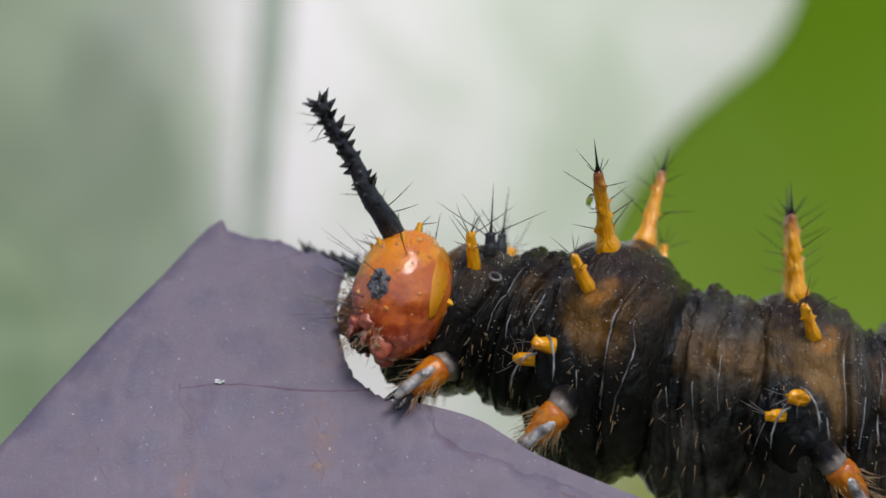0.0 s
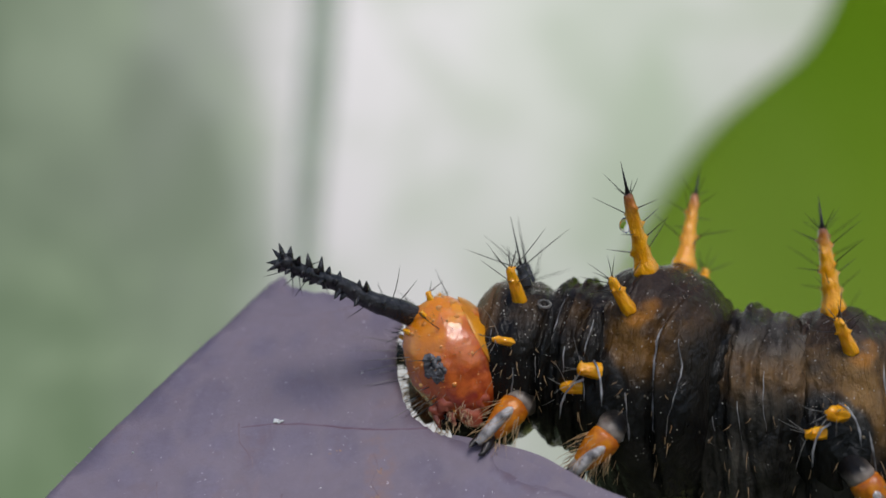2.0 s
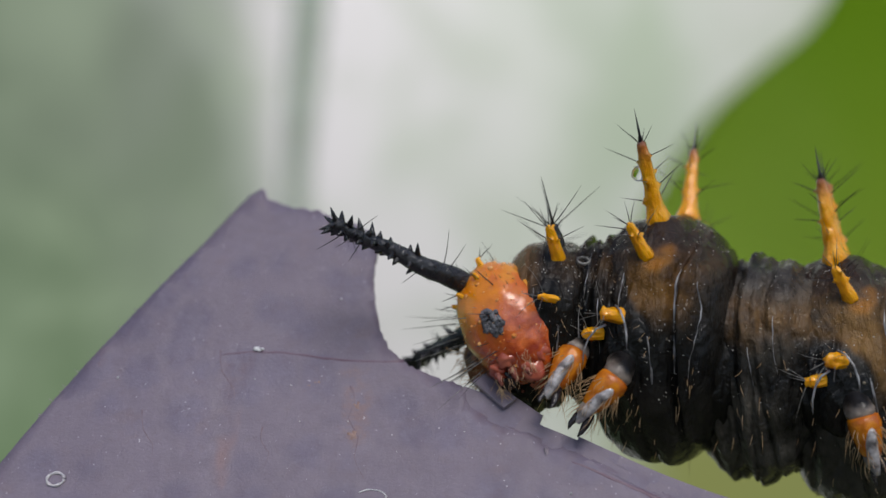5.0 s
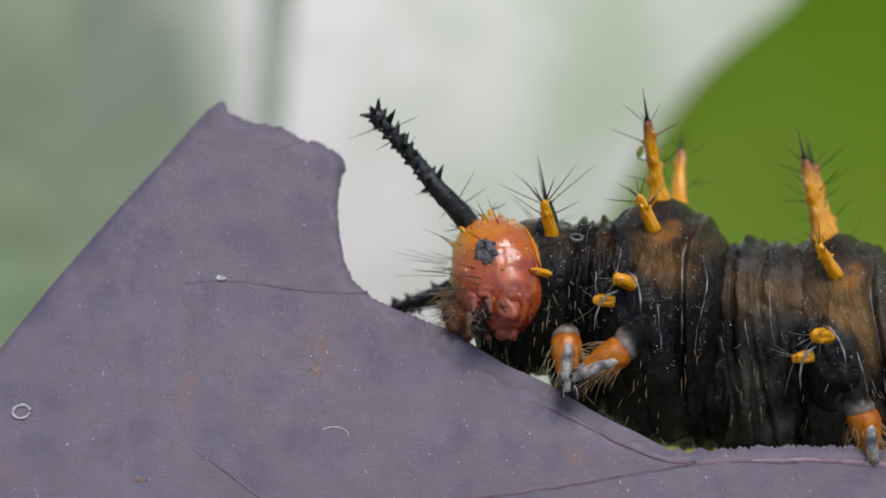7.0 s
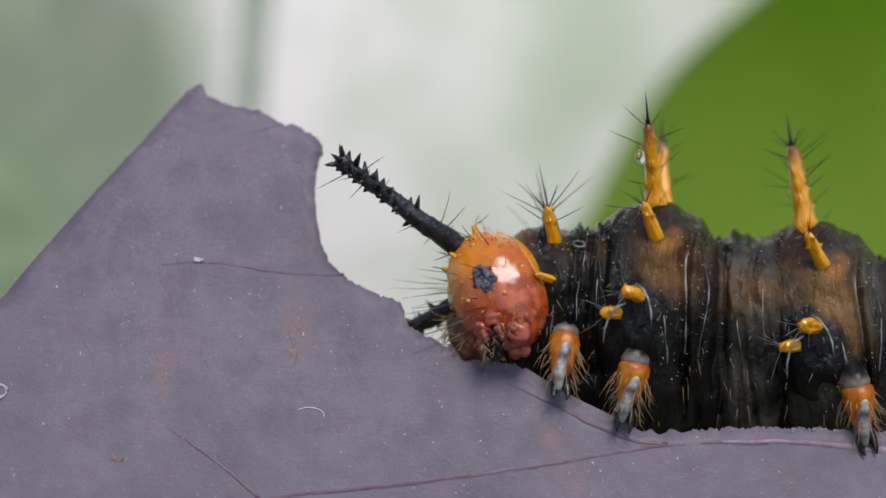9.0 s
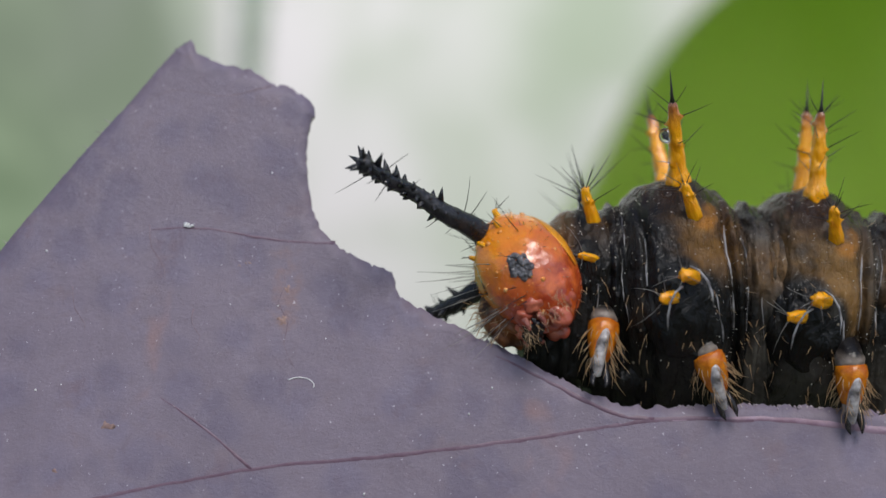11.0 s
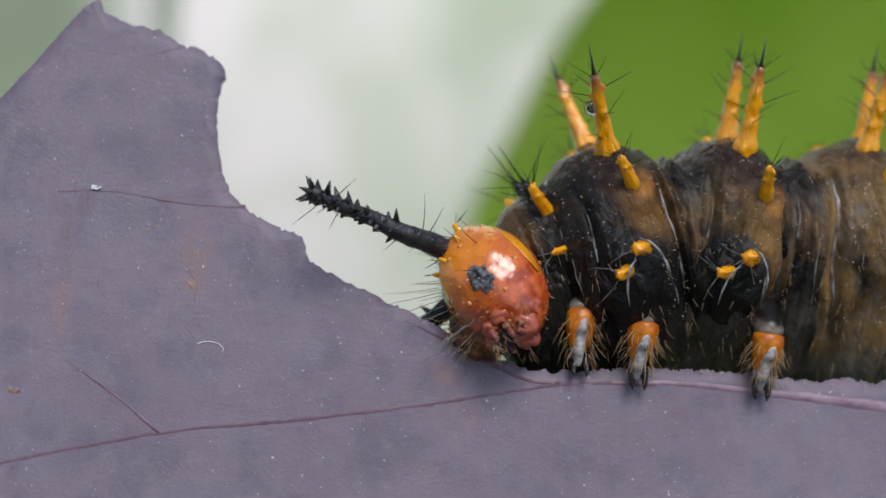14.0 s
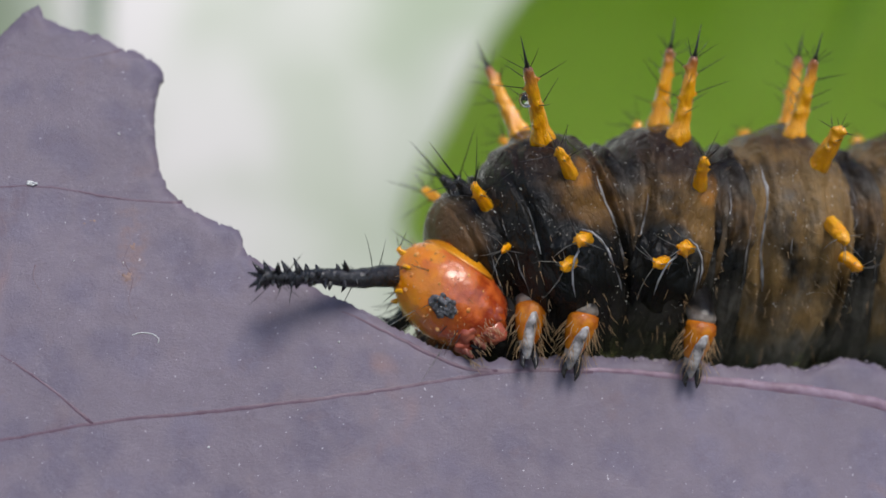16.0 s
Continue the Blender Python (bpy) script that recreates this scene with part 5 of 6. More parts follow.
    walk(folds[0], [
        (0, mm(0.249, 0.972, 0.258, 2.8, 25.6, -21.1)), (0.5, mm(0.140, 1.146, -0.077, 3.2, 20.2, -18.0)),
        (1, mm(0.268, 1.223, -0.254, 4.1, 15.2, -14.8)), (1.5, mm(0.265, 1.308, -0.586, 5.1, 10.5, -11.5)),
        (2, mm(0.376, 1.320, -0.579, 4.7, 8.5, -9.2)), (2.5, mm(0.662, 1.297, -0.475, 4.2, 6.7, -7.0)),
        (3, mm(0.994, 1.182, -0.643, 3.6, 4.8, -4.9)), (3.5, mm(1.218, 1.180, -0.724, 3.0, 2.9, -3.1)),
        (4, mm(1.383, 1.276, -0.993, 2.4, 3.4, -3.0)), (6.5, mm(2.618, 1.279, -1.096, -0.6, 6.6, -3.3)),
        (7, mm(2.435, 1.146, -1.029, -1.4, 7.2, -3.0)), (7.5, mm(2.226, 1.119, -1.299, -3.3, 9.4, -3.5)),
        (8, mm(2.365, 1.216, -1.491, -4.0, 8.9, -2.7)), (10.5, mm(4.010, 1.052, -2.800, -6.8, 4.4, -1.9)),
        (11, mm(4.129, 1.201, -2.957, -7.3, 2.9, -2.0)), (11.5, mm(4.565, 0.933, -3.215, -6.2, -1.6, -0.8)),
        (12, mm(4.792, 1.048, -3.392, -4.7, -6.1, 0.7)), (12.5, mm(4.945, 1.091, -3.635, -3.1, -10.3, 2.7)),
        (13, mm(5.246, 0.949, -3.807, -3.0, -12.9, 3.5)), (13.5, mm(5.475, 0.993, -3.951, -2.9, -15.2, 4.4)),
        (14, mm(5.534, 0.951, -4.050, -2.6, -17.5, 5.8)), (14.5, mm(5.922, 1.054, -4.473, -2.5, -19.6, 7.5)),
        (15, mm(5.929, 0.972, -4.387, -0.9, -20.8, 10.4)), (15.5, mm(5.916, 0.999, -4.360, 0.7, -22.1, 13.6)),
        (16, mm(5.834, 1.439, -4.306, 2.0, -23.5, 16.3)),
    ])
    walk(folds[1], [
        (0, mm(3.019, 1.860, -0.295, 4.1, 19.9, -27.4)), (0.5, mm(2.967, 1.865, -0.419, 4.2, 15.9, -25.9)),
        (1, mm(3.010, 1.859, -0.508, 4.5, 12.5, -24.3)), (1.5, mm(2.977, 1.842, -0.664, 5.1, 9.0, -22.6)),
        (2, mm(3.021, 1.840, -0.643, 4.8, 7.8, -21.4)), (2.5, mm(3.199, 1.866, -0.616, 4.0, 7.0, -20.4)),
        (3, mm(3.304, 1.887, -0.715, 3.7, 5.8, -19.2)), (3.5, mm(3.471, 1.863, -0.756, 3.2, 4.6, -18.4)),
        (4, mm(3.590, 1.861, -0.872, 2.8, 4.4, -17.9)), (6.5, mm(4.612, 2.063, -1.057, -2.5, 3.5, -13.2)),
        (7, mm(4.631, 2.069, -1.375, -4.0, 4.1, -12.8)), (7.5, mm(4.740, 1.992, -1.382, -3.6, 6.1, -11.8)),
        (8, mm(4.806, 1.953, -1.615, -3.7, 5.8, -10.5)), (10.5, mm(5.741, 2.033, -2.314, -4.8, 2.8, -3.9)),
        (11, mm(6.053, 2.020, -2.410, -4.6, 0.0, -2.0)), (11.5, mm(6.356, 1.998, -2.459, -3.5, -3.2, -1.1)),
        (12, mm(6.565, 2.005, -2.566, -2.6, -6.2, 0.2)), (12.5, mm(6.685, 1.968, -2.685, -1.3, -9.6, 1.8)),
        (13, mm(6.864, 1.956, -2.722, -1.0, -12.2, 2.5)), (13.5, mm(7.021, 1.970, -2.813, -1.0, -13.6, 3.5)),
        (14, mm(7.110, 1.939, -2.927, -0.7, -15.4, 4.7)), (14.5, mm(7.258, 1.936, -3.228, -0.8, -17.3, 6.3)),
        (15, mm(7.263, 1.935, -3.085, 0.6, -18.2, 7.8)), (15.5, mm(7.182, 1.932, -3.018, 1.6, -18.9, 9.6)),
        (16, mm(7.104, 1.927, -2.821, 2.8, -20.2, 11.0)),
    ])
    walk(folds[2], [
        (0, mm(8.192, 2.329, -1.634, 4.1, 7.6, -24.1)), (0.5, mm(8.143, 2.333, -1.644, 3.8, 6.0, -24.6)),
        (1, mm(8.142, 2.325, -1.672, 3.5, 4.8, -25.2)), (1.5, mm(8.108, 2.295, -1.668, 3.7, 2.9, -25.7)),
        (2, mm(8.060, 2.282, -1.653, 3.7, 2.7, -25.9)), (2.5, mm(8.145, 2.315, -1.685, 2.7, 3.4, -26.2)),
        (3, mm(8.231, 2.334, -1.707, 2.6, 2.9, -26.4)), (3.5, mm(8.313, 2.307, -1.716, 2.2, 2.4, -27.0)),
        (4, mm(8.408, 2.291, -1.735, 2.3, 1.2, -27.0)), (6.5, mm(9.212, 2.481, -1.867, -2.2, -3.0, -23.9)),
        (7, mm(9.392, 2.486, -2.233, -3.7, -3.4, -24.1)), (7.5, mm(9.435, 2.364, -2.036, -1.2, -2.3, -22.4)),
        (8, mm(9.525, 2.344, -2.241, -1.3, -2.8, -21.1)), (10.5, mm(9.309, 2.225, -2.675, 0.4, 2.5, -7.2)),
        (11, mm(9.472, 2.192, -2.725, 1.4, 1.3, -3.5)), (11.5, mm(9.496, 2.171, -2.633, 2.3, 1.5, -2.4)),
        (12, mm(9.540, 2.162, -2.647, 3.0, 1.2, -0.7)), (12.5, mm(9.601, 2.108, -2.664, 4.1, 0.4, 0.7)),
        (13, mm(9.637, 2.083, -2.566, 4.9, -0.6, 1.5)), (13.5, mm(9.702, 2.098, -2.649, 4.8, -0.6, 2.4)),
        (14, mm(9.778, 2.058, -2.699, 5.4, -1.1, 3.2)), (14.5, mm(9.831, 2.045, -2.931, 5.4, -1.7, 4.3)),
        (15, mm(9.845, 2.047, -2.786, 6.1, -2.0, 4.4)), (15.5, mm(9.808, 2.047, -2.734, 6.8, -2.1, 4.9)),
        (16, mm(9.802, 2.037, -2.534, 7.7, -3.0, 4.9)),
    ])
    walk(folds[3], [
        (0, mm(13.716, 2.719, -2.888, 2.0, 2.9, -10.5)), (0.5, mm(13.619, 2.718, -2.847, 1.7, 2.1, -11.0)),
        (1, mm(13.592, 2.714, -2.834, 1.5, 1.3, -11.5)), (1.5, mm(13.529, 2.686, -2.733, 1.9, -0.0, -12.2)),
        (2, mm(13.424, 2.664, -2.716, 1.9, -0.1, -12.4)), (2.5, mm(13.461, 2.675, -2.794, 1.3, 0.4, -12.5)),
        (3, mm(13.541, 2.669, -2.821, 1.2, -0.1, -13.0)), (3.5, mm(13.651, 2.673, -2.831, 0.9, -0.5, -13.4)),
        (4, mm(13.795, 2.649, -2.811, 1.1, -1.4, -14.3)), (6.5, mm(14.418, 2.586, -2.835, 0.3, -3.7, -18.0)),
        (7, mm(14.671, 2.585, -3.160, -0.2, -4.6, -18.8)), (7.5, mm(14.694, 2.520, -2.910, 1.2, -4.3, -18.2)),
        (8, mm(14.742, 2.564, -3.037, 0.7, -5.1, -17.7)), (10.5, mm(13.835, 2.519, -3.173, 2.5, 2.6, -6.3)),
        (11, mm(13.612, 2.466, -3.090, 3.3, 3.5, -4.0)), (11.5, mm(13.495, 2.466, -2.939, 3.8, 4.9, -2.6)),
        (12, mm(13.400, 2.424, -2.871, 4.8, 5.1, -0.8)), (12.5, mm(13.395, 2.387, -2.829, 5.8, 5.6, 0.5)),
        (13, mm(13.321, 2.361, -2.663, 6.7, 5.9, 1.4)), (13.5, mm(13.356, 2.358, -2.722, 6.6, 6.1, 2.0)),
        (14, mm(13.452, 2.347, -2.752, 7.4, 6.2, 2.4)), (14.5, mm(13.442, 2.325, -2.953, 7.6, 6.3, 3.1)),
        (15, mm(13.429, 2.322, -2.805, 8.0, 6.4, 3.5)), (15.5, mm(13.379, 2.314, -2.752, 8.6, 6.3, 4.0)),
        (16, mm(13.347, 2.285, -2.557, 9.3, 5.6, 4.2)),
    ])
    walk(folds[4], [
        (0, mm(19.128, 3.061, -3.819, 1.3, 3.1, -6.7)), (0.5, mm(18.996, 3.055, -3.756, 1.1, 2.5, -7.0)),
        (1, mm(18.948, 3.047, -3.730, 1.0, 2.0, -7.4)), (1.5, mm(18.856, 3.015, -3.610, 1.2, 1.2, -7.8)),
        (2, mm(18.717, 2.990, -3.572, 1.2, 1.0, -7.9)), (2.5, mm(18.732, 2.997, -3.637, 0.9, 1.2, -8.0)),
        (3, mm(18.810, 2.990, -3.661, 0.7, 0.9, -8.3)), (3.5, mm(18.936, 2.997, -3.682, 0.6, 0.7, -8.6)),
        (4, mm(19.102, 2.977, -3.676, 0.7, 0.3, -9.1)), (6.5, mm(19.604, 2.896, -3.624, 0.2, -1.4, -11.5)),
        (7, mm(19.893, 2.900, -3.973, -0.1, -1.7, -12.0)), (7.5, mm(19.899, 2.833, -3.711, 0.8, -1.6, -11.6)),
        (8, mm(19.915, 2.873, -3.818, 0.4, -2.2, -11.3)), (10.5, mm(18.579, 2.767, -3.686, 1.6, 1.0, -4.0)),
        (11, mm(18.119, 2.682, -3.455, 2.1, 0.8, -2.5)), (11.5, mm(17.915, 2.670, -3.250, 2.4, 1.4, -1.7)),
        (12, mm(17.732, 2.616, -3.127, 3.1, 1.2, -0.5)), (12.5, mm(17.687, 2.573, -3.060, 3.7, 1.4, 0.3)),
        (13, mm(17.546, 2.538, -2.852, 4.3, 1.3, 0.9)), (13.5, mm(17.561, 2.532, -2.898, 4.2, 1.4, 1.3)),
        (14, mm(17.672, 2.523, -2.938, 4.7, 1.5, 1.5)), (14.5, mm(17.624, 2.496, -3.115, 4.8, 1.5, 2.0)),
        (15, mm(17.594, 2.490, -2.956, 5.1, 1.4, 2.2)), (15.5, mm(17.537, 2.481, -2.899, 5.5, 1.4, 2.6)),
        (16, mm(17.486, 2.450, -2.692, 5.9, 0.9, 2.7)),
    ])
    walk(folds[5], [
        (0, mm(3.644, 1.927, -0.442, 4.5, 18.1, -29.6)), (0.5, mm(3.601, 1.933, -0.545, 4.5, 14.5, -28.5)),
        (1, mm(3.636, 1.924, -0.628, 4.6, 11.6, -27.5)), (1.5, mm(3.607, 1.903, -0.764, 5.1, 8.5, -26.3)),
        (2, mm(3.636, 1.900, -0.742, 4.8, 7.5, -25.5)), (2.5, mm(3.800, 1.933, -0.717, 4.0, 7.1, -24.9)),
        (3, mm(3.900, 1.960, -1.034, 3.7, 6.1, -23.9)), (3.5, mm(4.039, 1.928, -1.307, 3.2, 5.2, -23.5)),
        (4, mm(4.141, 1.924, -1.581, 3.0, 4.7, -22.9)), (6.5, mm(5.136, 2.190, -2.879, -3.1, 2.5, -16.5)),
        (7, mm(5.184, 2.198, -3.304, -4.9, 3.0, -16.0)), (7.5, mm(5.279, 2.092, -3.348, -3.7, 5.0, -14.6)),
        (8, mm(5.359, 2.041, -3.680, -3.7, 4.8, -13.2)), (10.5, mm(6.111, 2.039, -4.786, -4.1, 2.3, -4.6)),
        (11, mm(6.456, 2.021, -4.973, -3.7, -1.0, -2.0)), (11.5, mm(6.710, 1.991, -4.980, -2.6, -3.7, -1.2)),
        (12, mm(6.900, 2.002, -5.063, -1.9, -6.3, 0.1)), (12.5, mm(7.016, 1.955, -5.155, -0.7, -9.3, 1.5)),
        (13, mm(7.177, 1.939, -5.155, -0.4, -12.0, 2.2)), (13.5, mm(7.315, 1.957, -5.236, -0.4, -13.1, 3.1)),
        (14, mm(7.397, 1.916, -5.326, -0.1, -14.7, 4.3)), (14.5, mm(7.531, 1.912, -5.601, -0.2, -16.5, 5.9)),
        (15, mm(7.543, 1.913, -5.444, 1.0, -17.3, 6.9)), (15.5, mm(7.477, 1.913, -5.367, 2.0, -17.9, 8.3)),
        (16, mm(7.424, 1.911, -5.154, 3.1, -19.1, 9.3)),
    ])
    walk(folds[6], [
        (0, mm(6.577, 2.203, -1.186, 5.0, 10.7, -30.3)), (0.5, mm(6.545, 2.209, -1.218, 4.7, 8.6, -30.7)),
        (1, mm(6.554, 2.198, -1.265, 4.3, 7.3, -31.2)), (1.5, mm(6.528, 2.167, -1.312, 4.5, 5.2, -31.6)),
        (2, mm(6.502, 2.156, -1.292, 4.4, 5.0, -31.8)), (2.5, mm(6.608, 2.202, -1.294, 3.3, 5.7, -32.2)),
        (3, mm(6.695, 2.234, -1.314, 3.3, 5.2, -32.1)), (3.5, mm(6.767, 2.191, -1.323, 2.9, 4.8, -32.6)),
        (4, mm(6.842, 2.179, -1.703, 2.9, 3.7, -32.1)), (6.5, mm(7.712, 2.508, -3.541, -3.6, -1.5, -24.7)),
        (7, mm(7.862, 2.517, -3.936, -5.7, -1.4, -24.4)), (7.5, mm(7.912, 2.362, -3.765, -2.8, 0.2, -22.2)),
        (8, mm(8.017, 2.304, -3.974, -2.5, -0.1, -20.6)), (10.5, mm(8.070, 2.129, -4.331, -1.2, 1.6, -6.8)),
        (11, mm(8.385, 2.097, -4.379, -0.2, -1.4, -2.7)), (11.5, mm(8.464, 2.061, -4.307, 1.0, -2.2, -1.9)),
        (12, mm(8.562, 2.068, -4.351, 1.4, -3.0, -0.5)), (12.5, mm(8.648, 2.002, -4.395, 2.3, -4.7, 0.7)),
        (13, mm(8.728, 1.976, -4.323, 2.9, -6.7, 1.4)), (13.5, mm(8.805, 2.000, -4.416, 2.8, -6.8, 2.3)),
        (14, mm(8.873, 1.945, -4.479, 3.3, -7.6, 3.3)), (14.5, mm(8.951, 1.934, -4.722, 3.1, -8.8, 4.6)),
        (15, mm(8.975, 1.940, -4.576, 4.0, -9.3, 4.5)), (15.5, mm(8.943, 1.944, -4.523, 4.6, -9.4, 4.7)),
        (16, mm(8.948, 1.942, -4.318, 5.5, -10.4, 4.7)),
    ])
    walk(near_legs[0], [
        (0, mm(0.427, 0.080, -1.260, -32.6, 43.0, -23.6)), (0.5, mm(0.541, 0.080, -1.445, -31.5, 42.0, -22.3)),
        (1, mm(0.800, 0.080, -1.581, -30.6, 41.0, -21.2)), (1.5, mm(0.962, 0.080, -1.830, -29.7, 40.0, -20.1)),
        (2, mm(1.197, 0.080, -1.743, -25.9, 37.1, -16.3)), (2.5, mm(1.572, 0.080, -1.647, -22.9, 34.2, -13.3)),
        (3, mm(1.834, 0.080, -1.737, -20.4, 31.1, -10.9)), (3.5, mm(2.220, 0.080, -1.735, -18.4, 28.2, -9.0)),
        (4, mm(2.432, 0.080, -1.833, -19.9, 27.7, -9.5)), (6.5, mm(3.754, 0.080, -1.728, -31.9, 21.7, -12.9)),
        (7, mm(3.464, 0.080, -2.309, -20.0, -0.7, 0.3)), (7.5, mm(3.310, 0.080, -2.277, -10.1, 0.9, -0.2)),
        (8, mm(3.392, 0.080, -2.364, -13.1, 6.8, -1.6)), (10.5, mm(5.004, 0.080, -3.155, -18.4, 6.6, -2.2)),
        (11, mm(5.126, 0.080, -3.255, -14.0, 7.4, -1.8)), (11.5, mm(5.625, 0.080, -3.453, -13.5, 4.8, -1.1)),
        (12, mm(5.958, 0.080, -3.681, -13.0, 2.3, -0.5)), (12.5, mm(6.187, 0.080, -3.941, -12.5, -0.2, 0.0)),
        (13, mm(6.439, 0.080, -4.017, -12.8, 1.5, -0.3)), (13.5, mm(6.683, 0.080, -4.079, -13.1, 3.3, -0.8)),
        (14, mm(6.839, 0.080, -4.209, -13.5, 5.3, -1.3)), (14.5, mm(7.095, 0.080, -4.530, -13.8, 7.2, -1.8)),
        (15, mm(7.227, 0.080, -4.443, -14.1, 7.1, -1.8)), (15.5, mm(7.266, 0.080, -4.419, -14.4, 6.9, -1.8)),
        (16, mm(7.255, 0.080, -4.277, -14.8, 6.7, -1.8)),
    ])
    walk(near_legs[1], [
        (0, mm(3.692, -0.720, -2.398, 12.6, 43.5, 8.7)), (0.5, mm(3.684, -0.720, -2.393, 12.5, 43.0, 8.6)),
        (1, mm(3.728, -0.720, -2.415, 12.5, 42.5, 8.5)), (1.5, mm(3.722, -0.720, -2.476, 12.4, 42.0, 8.4)),
        (2, mm(3.679, -0.720, -2.489, 11.9, 41.2, 7.9)), (2.5, mm(3.778, -0.720, -2.447, 11.5, 40.5, 7.5)),
        (3, mm(3.855, -0.720, -2.493, 11.0, 39.7, 7.1)), (3.5, mm(3.869, -0.720, -2.544, 10.6, 39.0, 6.7)),
        (4, mm(3.861, -0.720, -2.592, 11.2, 39.1, 7.1)), (6.5, mm(4.994, -0.720, -2.078, 15.9, 39.8, 10.3)),
        (7, mm(5.185, -0.720, -2.648, 25.4, 55.8, 21.4)), (7.5, mm(5.543, -0.720, -2.571, 7.8, 28.0, 3.7)),
        (8, mm(5.771, -0.720, -3.146, 5.2, 7.5, 0.7)), (10.5, mm(6.863, -0.720, -3.637, 7.4, 19.0, 2.4)),
        (11, mm(7.780, -0.720, -4.054, 6.9, -20.3, -2.4)), (11.5, mm(7.848, -0.720, -4.047, 6.5, -14.7, -1.7)),
        (12, mm(7.956, -0.720, -4.073, 6.2, -9.0, -1.0)), (12.5, mm(8.074, -0.720, -4.177, 6.0, -3.4, -0.4)),
        (13, mm(8.226, -0.720, -4.183, 6.2, -0.7, -0.1)), (13.5, mm(8.353, -0.720, -4.277, 6.4, 2.4, 0.3)),
        (14, mm(8.497, -0.720, -4.416, 6.6, 5.7, 0.7)), (14.5, mm(8.681, -0.720, -4.690, 6.9, 9.1, 1.1)),
        (15, mm(8.701, -0.720, -4.606, 6.9, 11.1, 1.3)), (15.5, mm(8.680, -0.720, -4.586, 6.8, 13.0, 1.5)),
        (16, mm(8.704, -0.720, -4.448, 6.8, 14.7, 1.7)),
    ])
    walk(near_legs[2], [
        (0, mm(11.017, -0.720, -3.953, 13.1, -39.4, -8.4)), (0.5, mm(10.800, -0.720, -3.901, 13.2, -39.2, -8.4)),
        (1, mm(10.648, -0.720, -3.886, 13.2, -39.0, -8.4)), (1.5, mm(10.460, -0.720, -3.838, 13.3, -38.9, -8.4)),
        (2, mm(10.271, -0.720, -3.660, 11.3, -32.8, -6.2)), (2.5, mm(10.221, -0.720, -3.512, 9.8, -26.8, -4.5)),
        (3, mm(10.178, -0.720, -3.343, 8.8, -21.0, -3.2)), (3.5, mm(10.149, -0.720, -3.139, 7.9, -15.6, -2.1)),
        (4, mm(10.320, -0.720, -3.259, 7.8, -15.6, -2.1)), (6.5, mm(11.250, -0.720, -3.889, 7.5, -15.7, -2.0)),
        (7, mm(11.530, -0.720, -4.292, 7.4, -15.9, -2.0)), (7.5, mm(11.701, -0.720, -3.708, 7.6, -14.5, -1.9)),
        (8, mm(11.947, -0.720, -3.947, 7.5, -10.4, -1.4)), (10.5, mm(12.091, -0.720, -4.120, 7.8, -10.7, -1.5)),
        (11, mm(11.909, -0.720, -4.379, 7.0, -3.2, -0.4)), (11.5, mm(11.887, -0.720, -4.369, 7.1, -1.9, -0.2)),
        (12, mm(11.929, -0.720, -4.522, 7.1, -0.4, -0.1)), (12.5, mm(11.987, -0.720, -4.674, 7.2, 1.0, 0.1)),
        (13, mm(11.988, -0.720, -4.610, 7.3, 3.2, 0.4)), (13.5, mm(12.065, -0.720, -4.694, 7.3, 5.6, 0.7)),
        (14, mm(12.172, -0.720, -4.802, 7.4, 8.1, 1.0)), (14.5, mm(12.220, -0.720, -5.063, 7.5, 10.4, 1.4)),
        (15, mm(12.233, -0.720, -4.926, 7.4, 10.7, 1.4)), (15.5, mm(12.211, -0.720, -4.904, 7.3, 11.0, 1.4)),
        (16, mm(12.190, -0.720, -4.756, 7.2, 11.3, 1.4)),
    ])
